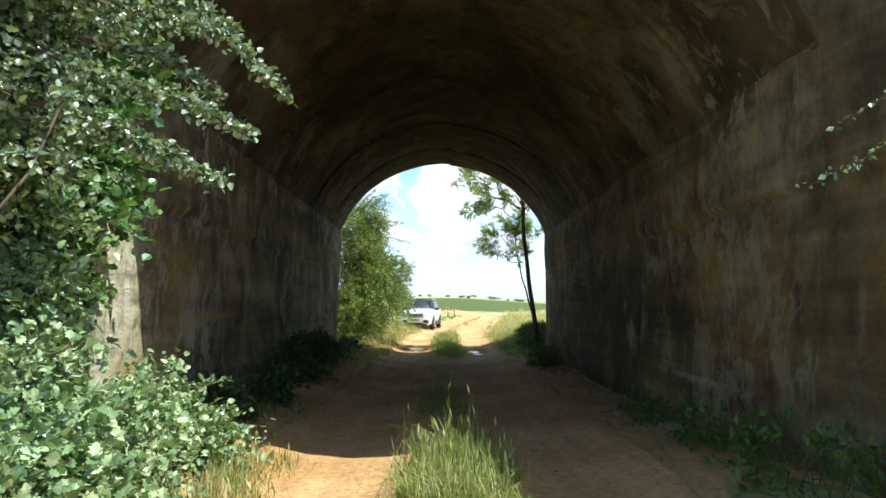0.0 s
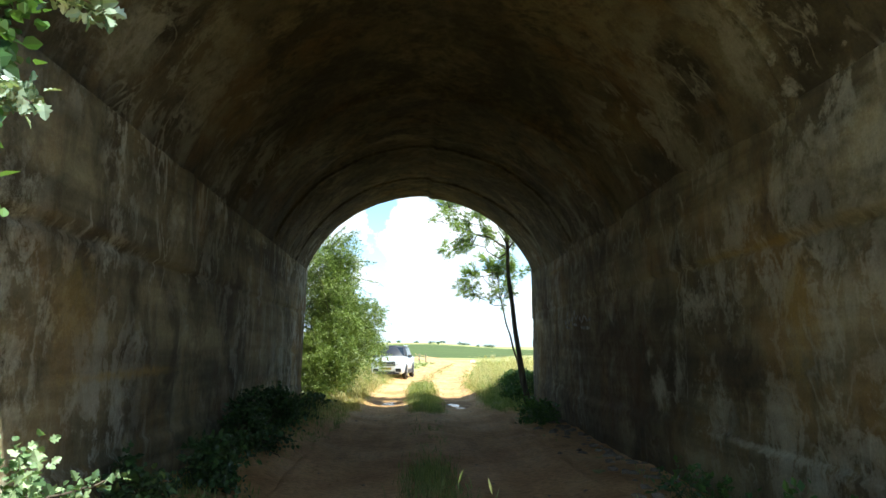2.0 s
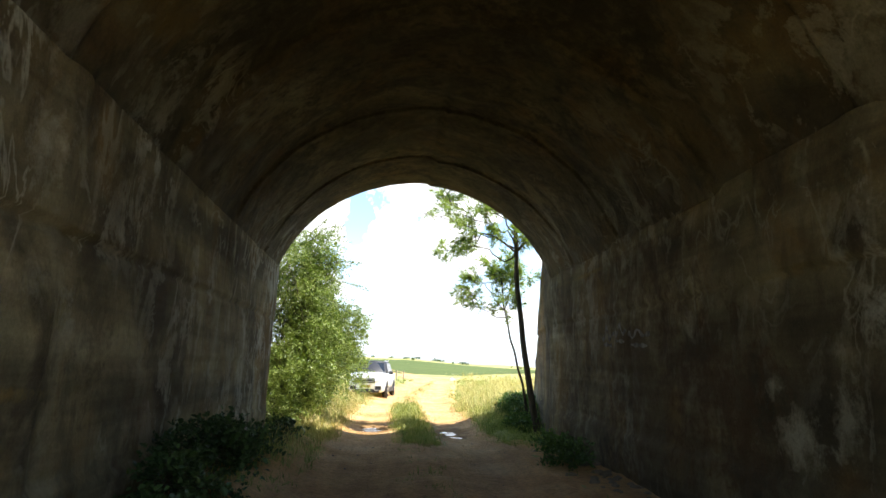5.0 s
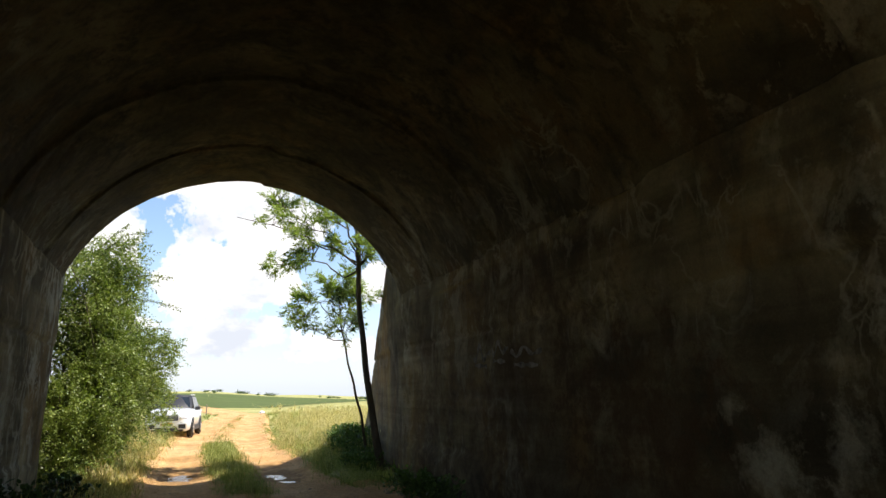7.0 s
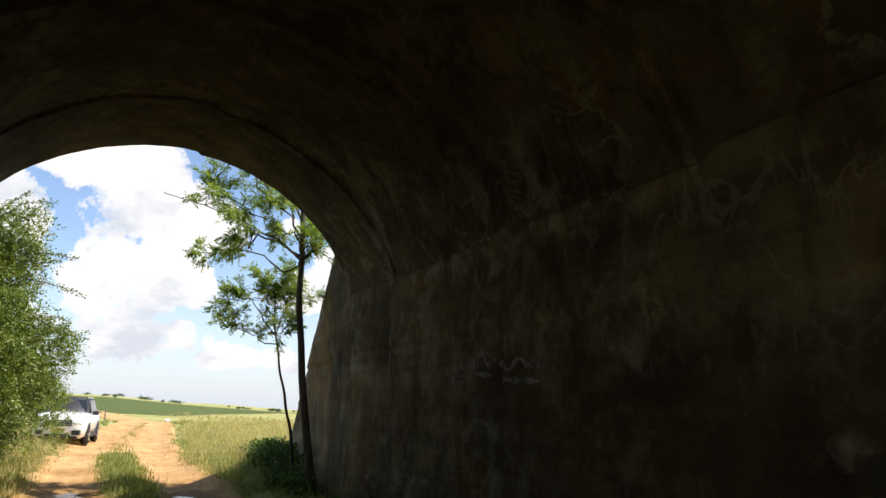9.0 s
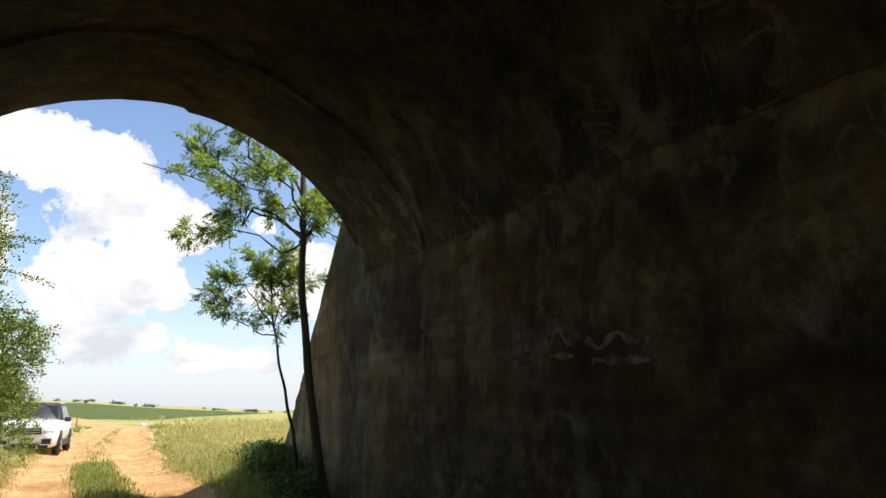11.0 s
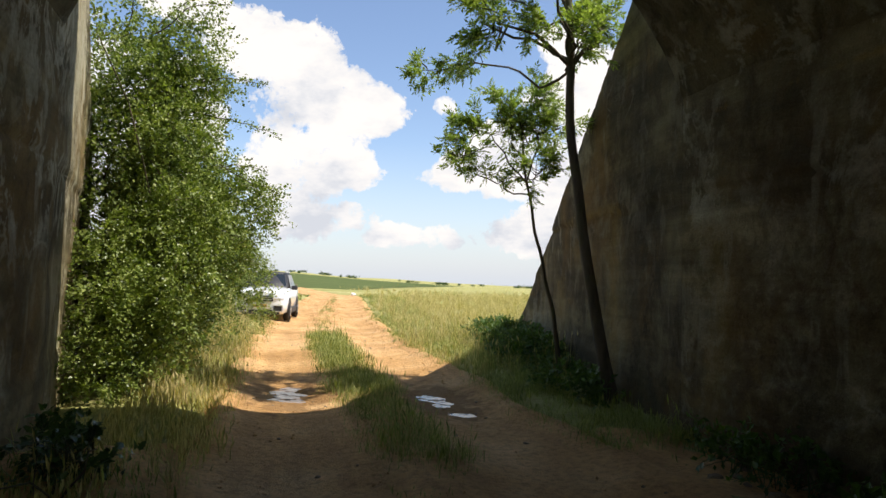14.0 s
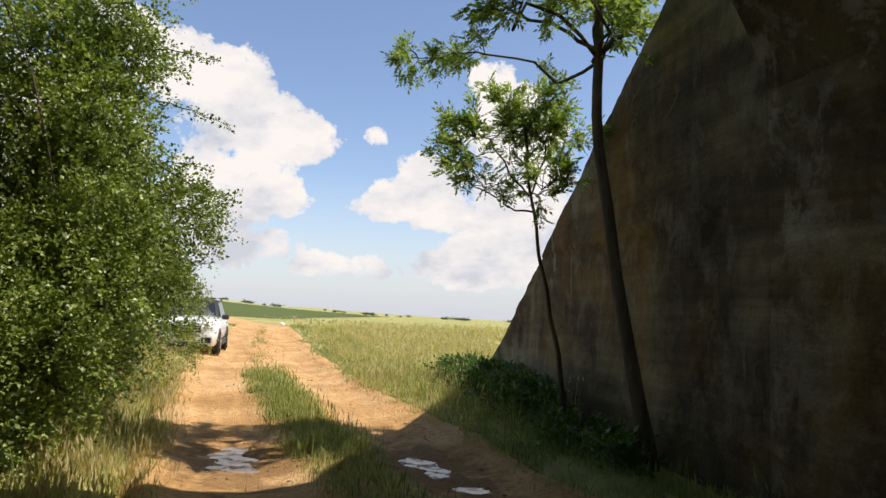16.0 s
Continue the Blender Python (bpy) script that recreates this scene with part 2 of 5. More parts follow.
def bark(name, colour):
    m, k, b, co = material(name, 0.9, 0.2)
    g = k.noise(co, 9, 6.0, 0.65, (1, 1, 0.22), 0.4)
    lo, hi = tuple(c * 0.45 for c in colour), tuple(c * 1.35 for c in colour)
    col = k.ramp(g, [(0.3, lo), (0.55, colour), (0.75, hi)])
    col = k.mix(k.ramp(k.noise(co, 2.2, 4.0), [(0.5, 0.0), (0.65, 0.5)]), col, (0.13, 0.15, 0.06))
    k.link(col, b.inputs["Base Color"])
    bump(k, b, g, 0.7, 0.02)
    return m


UMBER = (0.10, 0.062, 0.032)
PALE, OCHRE, BROWN, BLACK = (0.62, 0.61, 0.56), (0.42, 0.30, 0.10), (0.17, 0.095, 0.045), (0.05, 0.043, 0.033)
# Large UMBER and BLACK marks past y 14 and at 6 paint in shade.
M_CONC_EAST = concrete("stained_shaded_concrete_east", 0.8, [
    (12.6, 1.5, 1.6, 1.4, UMBER, 0.5), (12.4, 1.0, 1.6, 1.2, BROWN, 0.5), (7.7, 1.7, 0.35, 0.9, OCHRE, 0.6), (11.0, 1.0, 0.45, 0.3, PALE, 0.8), (11.4, 1.45, 0.18, 0.14, PALE, 0.7), (10.4, 1.25, 0.25, 0.45, PALE, 0.6),
    (9.5, 2.05, 0.6, 0.25, PALE, 0.6), (9.3, 0.9, 0.35, 0.4, PALE, 0.6), (8.8, 1.2, 0.5, 0.6, BLACK, 0.55), (16.2, 2.1, 0.7, 0.1, PALE, 0.5), (14.6, 1.95, 0.5, 0.12, PALE, 0.45), (8.2, 0.62, 1.5, 0.05, PALE, 0.7),
    (8.4, 2.52, 1.7, 0.05, OCHRE, 0.6), (10.3, 2.55, 0.2, 0.12, PALE, 0.6), (6.2, 2.9, 0.8, 0.8, PALE, 0.35), (16.4, 0.4, 1.8, 0.8, BLACK, 0.6), (18.6, 0.6, 1.4, 1.0, BLACK, 0.65), (18.7, 2.0, 1.5, 2.3, UMBER, 0.62),
    (19.6, 1.4, 0.3, 1.6, OCHRE, 0.35), (7.0, 0.2, 0.9, 0.4, OCHRE, 0.4), (15.0, 2.0, 3.0, 2.6, UMBER, 0.72), (6.0, 0.3, 1.2, 0.7, UMBER, 0.6), (16.2, 2.12, 0.7, 0.09, PALE, 0.35), (17.6, 3.3, 1.6, 0.05, OCHRE, 0.4)], False, 0.7)
# PALE at y 6 brightens the patch where sun enters the mouth.
M_CONC_WEST = concrete("stained_concrete_west", 0.96, [
    (6.0, 1.5, 1.1, 1.5, PALE, 0.9), (6.3, 0.45, 0.7, 0.35, OCHRE, 0.5),
    (6.4, 0.7, 0.5, 0.7, OCHRE, 0.6), (8.3, 2.45, 1.1, 0.14, PALE, 0.5), (9.0, 1.35, 1.9, 0.07, OCHRE, 0.7), (10.8, 1.9, 0.6, 0.9, BLACK, 0.55), (11.6, 1.2, 0.9, 0.7, BLACK, 0.45), (9.6, 3.0, 0.3, 0.35, PALE, 0.6),
    (15.0, 1.8, 0.4, 1.2, PALE, 0.3), (17.0, 1.6, 0.5, 1.3, PALE, 0.3), (7.6, 2.0, 0.4, 0.5, OCHRE, 0.5), (12.5, 0.8, 0.9, 0.7, BROWN, 0.5), (19.6, 1.0, 0.5, 1.6, BLACK, 0.5)])
# Low tone and BLACK marks paint shade into the vault beside the soot.
M_CONC_VAULT = concrete("sooty_shaded_concrete", 0.46, [
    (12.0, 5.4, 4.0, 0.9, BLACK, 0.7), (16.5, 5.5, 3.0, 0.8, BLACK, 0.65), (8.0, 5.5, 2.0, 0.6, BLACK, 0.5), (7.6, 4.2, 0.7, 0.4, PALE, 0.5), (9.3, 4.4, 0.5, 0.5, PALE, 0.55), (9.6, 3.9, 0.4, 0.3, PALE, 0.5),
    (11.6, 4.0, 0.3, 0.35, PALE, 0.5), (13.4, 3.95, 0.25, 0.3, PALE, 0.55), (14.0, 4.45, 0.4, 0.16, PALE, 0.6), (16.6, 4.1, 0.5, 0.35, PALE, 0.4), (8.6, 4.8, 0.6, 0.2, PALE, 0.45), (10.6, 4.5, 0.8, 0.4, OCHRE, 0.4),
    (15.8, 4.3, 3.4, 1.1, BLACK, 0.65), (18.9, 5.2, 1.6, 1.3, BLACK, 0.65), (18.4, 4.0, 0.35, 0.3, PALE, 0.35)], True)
# Toned down for the shaded wing face; BLACK marks deepen its shade.
M_CONC_WING = concrete("weathered_shaded_concrete", 0.64, [(22.4, 1.4, 0.4, 2.0, OCHRE, 0.5), (23.4, 2.6, 1.6, 0.10, OCHRE, 0.45), (25.2, 0.9, 0.6, 1.0, OCHRE, 0.4), (21.2, 2.4, 0.7, 1.4, BLACK, 0.55), (21.0, 0.6, 0.9, 0.9, BLACK, 0.6),
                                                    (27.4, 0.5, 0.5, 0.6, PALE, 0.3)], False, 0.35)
# Lit copy of the wing concrete; PALE paints the sunlit strip.
M_CONC_SUNLIT = concrete("sunlit_concrete", 1.0, [(21.5, 4.0, 1.5, 2.0, PALE, 0.6), (4.6, 0.5, 0.9, 0.5, OCHRE, 0.55), (4.0, 2.2, 0.3, 0.9, BLACK, 0.5), (2.0, 1.0, 1.0, 0.9, BROWN, 0.4)])
M_SOIL = soil("ochre_soil")
M_TURF = turf("rough_turf")
M_HAW = leaf_material("hawthorn_leaf", (0.055, 0.085, 0.016), (0.16, 0.215, 0.045), (0.34, 0.39, 0.11), 0.28)
# Greyed pale stop paints the white sun glint on the near leaves.
M_HAW_NEAR = leaf_material("glossy_sunlit_hawthorn_leaf", (0.045, 0.075, 0.04), (0.15, 0.205, 0.11), (0.46, 0.52, 0.37), 0.15, 0.24)
M_IVY = leaf_material("ivy_leaf", (0.035, 0.075, 0.025), (0.09, 0.175, 0.055), (0.19, 0.31, 0.10), 0.2, 0.3)
# Pale tones stand in for full sun on the near thicket.
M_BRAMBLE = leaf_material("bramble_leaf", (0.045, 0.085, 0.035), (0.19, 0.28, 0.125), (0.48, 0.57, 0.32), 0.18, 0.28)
# Shaded copy of the bramble leaf for growth inside the underpass.
M_BRAMBLE_SHADED = leaf_material("shaded_bramble_leaf", (0.022, 0.045, 0.012), (0.05, 0.095, 0.026), (0.10, 0.165, 0.05), 0.2, 0.4)
M_ASH = leaf_material("ash_leaf", (0.085, 0.125, 0.034), (0.195, 0.25, 0.076), (0.33, 0.38, 0.135), 0.5)
M_NETTLE = leaf_material("nettle_leaf", (0.034, 0.068, 0.012), (0.07, 0.13, 0.025), (0.125, 0.21, 0.042), 0.25)
M_GRASS = leaf_material("green_grass", (0.095, 0.125, 0.03), (0.225, 0.255, 0.072), (0.42, 0.405, 0.17), 0.35, 0.6)
M_DRY = leaf_material("dry_grass", (0.23, 0.20, 0.085), (0.45, 0.365, 0.175), (0.66, 0.545, 0.32), 0.35, 0.7)
M_BARK = bark("ash_bark", (0.125, 0.105, 0.075))
M_BARK_DARK = bark("thorn_bark", (0.11, 0.085, 0.06))


# ---- mesh helpers ----
def part(name, bm, mat, parent=None, label="", smooth=False):
    me = bpy.data.meshes.new(name)
    bm.to_mesh(me)
    bm.free()
    me.materials.append(mat)
    if smooth:
        me.polygons.foreach_set("use_smooth", [True] * len(me.polygons))
    ob = new(name, me)
    ob.parent = parent
    return tagged(ob, label)


def raw(name, verts, faces, mat, parent=None, label="", smooth=False):
    me = bpy.data.meshes.new(name)
    me.from_pydata([tuple(v) for v in verts], [], [tuple(f) for f in faces])
    me.materials.append(mat)
    if smooth:
        me.polygons.foreach_set("use_smooth", [True] * len(me.polygons))
    me.update()
    ob = new(name, me)
    ob.parent = parent
    return tagged(ob, label)


def arrays(name, co, tris, mat, parent=None, label="", smooth=False):
    """A mesh straight from numpy: co (n, 3), tris (m, 3)."""
    me = bpy.data.meshes.new(name)
    n, m = len(co), len(tris)
    me.vertices.add(n)
    me.vertices.foreach_set("co", np.asarray(co, np.float32).ravel())
    me.loops.add(m * 3)
    me.loops.foreach_set("vertex_index", np.asarray(tris, np.int32).ravel())
    me.polygons.add(m)
    me.polygons.foreach_set("loop_start", np.arange(0, m * 3, 3, dtype=np.int32))
    me.polygons.foreach_set("use_smooth", np.full(m, smooth, dtype=bool))
    me.materials.append(mat)
    me.update(calc_edges=True)
    me.validate()
    ob = new(name, me)
    ob.parent = parent
    return tagged(ob, label)


def shell(face, back):
    """Two grids (h, w, 3) joined by a rim with corners of its own, so that the edges stay crisp."""
    h, w = face.shape[:2]
    n = h * w
    co = [face.reshape(-1, 3), back.reshape(-1, 3)]
    i = (np.arange(h - 1)[:, None] * w + np.arange(w - 1)[None]).ravel()
    q = np.stack([i, i + 1, i + w + 1, i + w], 1)
    quads, base = [q, q[:, ::-1] + n], 2 * n
    for a, b in ((face[0], back[0]), (face[-1], back[-1]), (face[:, 0], back[:, 0]), (face[:, -1], back[:, -1])):
        m = len(a)
        co += [a, b]
        r = np.arange(m - 1) + base
        quads.append(np.stack([r, r + 1, r + 1 + m, r + m], 1))
        base += 2 * m
    q = np.concatenate(quads)
    return np.concatenate(co), np.concatenate([q[:, [0, 1, 2]], q[:, [0, 2, 3]]])


def box(bm, x0, y0, z0, x1, y1, z1, bevel=0.0):
    r = bmesh.ops.create_cube(bm, size=1.0)
    for v in r["verts"]:
        v.co = Vector(((x0 + x1) / 2 + v.co.x * (x1 - x0), (y0 + y1) / 2 + v.co.y * (y1 - y0), (z0 + z1) / 2 + v.co.z * (z1 - z0)))
    if bevel:
        es = list({e for v in r["verts"] for e in v.link_edges})
        bmesh.ops.bevel(bm, geom=es, offset=bevel, segments=2, affect="EDGES", profile=0.5)


def thing(name, loc, label, category, group=""):
    ob = new(name)
    ob.location = loc
    ob.empty_display_size = 0.1
    return tagged(ob, label, category, group)


def sm(a, b, v):
    t = np.clip((np.asarray(v, float) - a) / (b - a), 0, 1)
    return t * t * (3 - 2 * t)


def nz(x, y, s, seed=0.0):
    """Cheap smooth noise in -1..1 for arrays, from sines."""
    x, y = np.asarray(x, float) * s + seed, np.asarray(y, float) * s + seed * 1.7
    return (np.sin(x * 1.3 + 1.9 * np.sin(y * 0.9)) + np.sin(y * 1.7 + 2.1 * np.sin(x * 1.1 + 1)) + np.sin((x + y) * 2.9 + np.sin(x * 3.1)) * 0.6) / 2.6


# ---- the lie of the land ----
def road_mid(y):
    y = np.asarray(y, float)
    return 0.05 + 4.6 * sm(24, 84, y) - 6.0 * sm(86, 150, y)


def road_half(y):
    y = np.asarray(y, float)
    return 1.85 - 0.12 * np.sin(y * 0.7) + 0.08 * np.sin(y * 1.9 + 1)


def base_z(x, y):
    x, y = np.asarray(x, float), np.asarray(y, float)
    z = -0.12 * sm(4, 14, y) + 0.05 * sm(30, 60, y) - 0.55 * sm(64, 96, y)
    far = np.maximum(0, y - 90)
    slope = np.interp(x / np.maximum(y, 1), [-0.3, 0.03, 0.12, 0.16, 0.27, 0.45, 1.0], [0.0125, 0.0118, 0.0035, 0.001, -0.0055, -0.0085, -0.009])
    return z + slope * np.where(slope > 0, np.minimum(far, 530), far)


def ground_z(x, y):
    x, y = np.asarray(x, float), np.asarray(y, float)
    s = np.abs(x - road_mid(y))
    inside = sm(5.5, 6.2, y) * sm(20.3, 19.5, y)
    bank = (0.10 + 0.05 * nz(x, y, 0.8)) * sm(1.7, 2.4, s) * sm(70, 40, y)
    left = 0.16 * sm(-1.6, -2.6, x) * inside
    right = 0.05 * sm(1.9, 2.6, x) * inside
    bed = 0.3 * sm(2.1, 1.75, s) * sm(145, 140, y) * sm(-13.5, -13, y)
    return base_z(x, y) + bank + left - right - bed + 0.03 * nz(x, y, 0.33, 4)


def road_z(x, y):
    x, y = np.asarray(x, float), np.asarray(y, float)
    u = x - road_mid(y)
    rut = np.exp(-((np.abs(u) - 0.98) / 0.36) ** 2)
    crown = 0.05 * np.exp(-(u / 0.38) ** 2)
    hole = 0.07 * np.exp(-((u + 1.0) / 0.62) ** 2 - ((y - 23.6) / 1.15) ** 2) + 0.05 * np.exp(-((u - 0.98) / 0.55) ** 2 - ((y - 23.1) / 0.9) ** 2) + 0.03 * np.exp(-((u - 1.1) / 0.4) ** 2 - ((y - 21.8) / 0.5) ** 2)
    lip = np.abs(u) - 0.12 * nz(x, y, 1.3, 7)
    edge = 0.09 * sm(1.35, 2.0, lip) - 0.3 * sm(1.85, 2.3, lip)
    rough = (0.003 + 0.02 * hole / 0.07) * nz(x + 0.3 * y, y, 5.4) + 0.003 * nz(x - 0.4 * y, y * 0.7, 6.5, 2) + 0.004 * nz(x, y + 0.5 * x, 15, 3)
    return base_z(x, y) + 0.035 + 0.03 * nz(x, y, 0.33, 4) - 0.032 * rut + crown - hole + edge + rough


def grid_mesh(name, xs, ys, zf, mat, label, category, xf=None):
    xs, ys = np.asarray(xs, float), np.asarray(ys, float)
    gx, gy = np.meshgrid(xs, ys)
    if xf is not None:
        gx = xf(gx, gy)
    gz = zf(gx, gy)
    co = np.stack([gx.ravel(), gy.ravel(), np.asarray(gz).ravel()], 1)
    w = len(xs)
    i = (np.arange(len(ys) - 1)[:, None] * w + np.arange(w - 1)[None]).ravel()
    tris = np.concatenate([np.stack([i, i + 1, i + w + 1], 1), np.stack([i, i + w + 1, i + w], 1)])
    ob = arrays(name, co, tris, mat, None, label, True)
    return tagged(ob, label, category, kind="structure")


def spaced(stops):
    out = []
    for (a, b, n) in stops:
        out += list(np.linspace(a, b, n, endpoint=False))
    return out + [stops[-1][1]]


grid_mesh("ground", spaced([(-2500, -300, 8), (-300, -40, 12), (-40, -8, 20), (-8, 10, 60), (10, 40, 20), (40, 300, 14), (300, 2500, 8)]),
          spaced([(-400, -20, 8), (-20, 0, 16), (0, 45, 130), (45, 120, 50), (120, 600, 24), (600, 4500, 14)]),
          ground_z, M_TURF, "rough grassy field and verge ground stretching to the horizon", "ground")
grid_mesh("road", np.linspace(-2.5, 2.5, 84), spaced([(-14, 0, 60), (0, 32, 420), (32, 60, 140), (60, 150, 120)]),
          road_z, M_SOIL, "rutted ochre dirt track with two wheel ruts", "road", lambda x, y: x + road_mid(y))

# ---- tunnel ----
NEAR, FAR = 5.35, 20.2
grid_mesh("floor", np.linspace(-3.3, 3.3, 110), np.linspace(NEAR - 0.6, FAR + 0.8, 240),
          lambda x, y: ground_z(x, y) + 0.012 + 0.3 * sm(2.1, 1.75, np.abs(x - road_mid(y))) - 0.16 * sm(1.9, 1.5, np.abs(x - road_mid(y))) + 0.02 * nz(x, y, 2.2) + 0.012 * nz(x, y, 7, 3) - 0.08 * (1 - sm(NEAR - 0.6, NEAR + 0.2, y) * sm(FAR + 0.8, FAR, y)),
          M_SOIL, "trodden dusty earth floor of the underpass", "floor")
SPRING, CROWN, HALF = 3.66, 5.72, 3.07
R_ARCH = (HALF ** 2 + (CROWN - SPRING) ** 2) / (2 * (CROWN - SPRING))
Z_ARCH = CROWN - R_ARCH
SPLAY = 0.172
PARAPET = 6.6


def left_x(y):
    return -(2.88 + 0.19 * (y - NEAR) / (FAR - NEAR))


def wall_relief(y, z, seed):
    """How far the wall's face stands proud: lifts of the boarding, joints, spalls."""
    d = 0.045 * (z < 0.62 + 0.03 * np.sin(y * 0.8)) + 0.03 * (z > 2.53 + 0.02 * np.sin(y)) * (y < 11.5) + 0.012 * (z > 2.53)
    d = d - 0.03 * np.exp(-((z - 2.5) / 0.03) ** 2) - 0.012 * np.exp(-((z - 1.55) / 0.02) ** 2)
    d = d + 0.035 * np.exp(-(((y - 9.95) / 0.16) ** 4)) - 0.02 * np.exp(-((y - 15.2) / 0.03) ** 2)
    d = d + 0.012 * nz(y, z * 2.2, 1.1, seed) + 0.006 * nz(y, z, 4.3, seed + 2) + 0.003 * nz(y, z, 13, seed)
    return d - 0.02 * sm(0.55, 0.9, nz(y, z, 1.6, seed + 5))


def tunnel_wall(name, side):
    ys = np.linspace(NEAR, FAR, 260)
    zs = np.concatenate([np.linspace(-0.7, 2.4, 52), np.linspace(2.44, SPRING, 26)])
    gy, gz_ = np.meshgrid(ys, zs)
    ends = sm(NEAR, NEAR + 0.5, gy) * sm(FAR, FAR - 0.5, gy)
    face = (left_x(gy) - 0.03 * (SPRING - gz_) + ends * wall_relief(gy, gz_, 3.0)) if side < 0 else (HALF - ends * wall_relief(gy, gz_, 9.0))
    back = np.full_like(face, side * 3.9)
    co, tris = shell(np.stack([face, gy, gz_], -1), np.stack([back, gy, gz_], -1))
    ob = arrays(name, co, tris, M_CONC_EAST if side > 0 else M_CONC_WEST, None, "", True)
    return tagged(ob, "stained board-marked concrete wall of the underpass, toned for light and shade", "wall", kind="structure")


tunnel_wall("wall_west", -1)
tunnel_wall("wall_east", 1)


def vault():
    a0 = math.asin(HALF / R_ARCH)
    ys = np.linspace(NEAR, FAR, 420)
    th = np.linspace(-a0 * 1.02, a0 * 1.02, 110)
    gy, gt = np.meshgrid(ys, th)
    arc = gt * R_ARCH
    ring = -0.03 * sm(0.45, 1.0, np.abs(gt) / a0) + 0.018 * nz(gy, arc, 0.9, 1) + 0.008 * nz(gy, arc, 3.7, 6) + 0.003 * nz(gy, arc, 12, 2)
    for at, drop, lip in ((7.4, 0.03, 0.02), (9.9, -0.025, 0.02), (12.5, 0.04, 0.035), (13.6, -0.03, 0.03), (15.6, 0.03, 0.02), (18.3, 0.025, 0.025)):
        off = gy - at - 0.05 * np.sin(arc * 1.3 + at) - 0.02 * np.sin(arc * 5 + at)
        ring = ring + drop * sm(-0.02, 0.02, off) * sm(2.6, 2.2, off) + lip * np.exp(-(off / 0.035) ** 2) * sm(-0.3, 0.3, np.sin(arc * 1.7 + at * 2))
    r = R_ARCH - ring - 0.05 * (gt > 0.065)
    lx = np.where(gt < 0, -left_x(gy) / HALF, 1.0)
    x, z = r * np.sin(gt) * lx, Z_ARCH + r * np.cos(gt)
    ro = R_ARCH + 0.55
    co, tris = shell(np.stack([x, gy, z], -1), np.stack([ro * np.sin(gt), gy, Z_ARCH + ro * np.cos(gt)], -1))
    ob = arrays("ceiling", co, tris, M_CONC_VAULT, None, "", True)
    tagged(ob, "sooty brown concrete barrel vault, shade painted in, with curved board marks", "ceiling", kind="structure")


vault()


def headwall(name, y, out):
    """The spandrel over the arch, between the wing walls, out = +1 beyond the far mouth, -1 before the near one."""
    bm = bmesh.new()
    a0 = math.asin(HALF / R_ARCH)
    y0, y1 = (y - 0.5, y) if out > 0 else (y, y + 0.5)
    arc = [(R_ARCH * math.sin(t) * (1 if t > 0 else -left_x(y) / HALF), Z_ARCH + (R_ARCH + 0.004) * math.cos(t)) for t in np.linspace(-a0, a0, 41)]
    lo = [(x, z + 0.02) for x, z in arc]
    rows = []
    for yy in (y0 - 0.004 * out, y1 + 0.004 * out):
        rows.append(([bm.verts.new((x, yy, z)) for x, z in lo], [bm.verts.new((x * 1.27, yy, PARAPET)) for x, z in lo]))
    (a, b), (c, d) = rows
    for i in range(40):
        for q in ((a[i], a[i + 1], b[i + 1], b[i]), (c[i], d[i], d[i + 1], c[i + 1]), (a[i], c[i], c[i + 1], a[i + 1]), (b[i], b[i + 1], d[i + 1], d[i])):
            bm.faces.new(q)
    for i in (0, 40):
        bm.faces.new((a[i], b[i], d[i], c[i]))
    bmesh.ops.recalc_face_normals(bm, faces=bm.faces)
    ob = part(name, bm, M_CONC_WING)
    tagged(ob, "weathered concrete headwall and parapet above the arch", "wall", kind="structure")


headwall("wall_north", FAR, 1)
headwall("wall_south", NEAR, -1)


def wing_top(d):
    return np.maximum(6.3 - 0.655 * d, 0.25)


def wing(name, side, y, out, length=9.3, splay=SPLAY):
    """A splayed wing wall that runs down with the embankment."""
    x0 = HALF if side > 0 else -left_x(y)
    ds, hs = np.linspace(0, length, 110), np.linspace(0, 1, 60)
    gd, gh = np.meshgrid(ds, hs)
    top = wing_top(gd) + 0.025 * nz(gd, gd, 3.0, side * out) + 0.02 * nz(gd, gd, 9.0, 2)
    gz_ = -0.7 + gh * (top + 0.7)
    rel = wall_relief(gd + 3, gz_, 20 + side + 2 * out) * 0.7 * sm(0, 0.5, gd) - (0.03 * np.maximum(SPRING - gz_, 0) if side < 0 else 0)
    face = side * (x0 + splay * gd - rel)
    back = side * (x0 + splay * gd + 0.45) + 0 * face
    gy = y + out * (gd + 0.003)
    co, tris = shell(np.stack([face, gy, gz_], -1), np.stack([back, gy, gz_], -1))
    # west wings take the sunlit copy, east wings the shaded one
    ob = arrays(name, co, tris, M_CONC_WING if side > 0 else M_CONC_SUNLIT, None, "", True)
    tagged(ob, "splayed concrete wing wall with a sloping top", "wall", kind="structure")


wing("wall_northeast", 1, FAR, 1)
wing("wall_northwest", -1, FAR, 1, 9.3, 0.185)
wing("wall_southeast", 1, NEAR, -1)
wing("wall_southwest", -1, NEAR, -1)


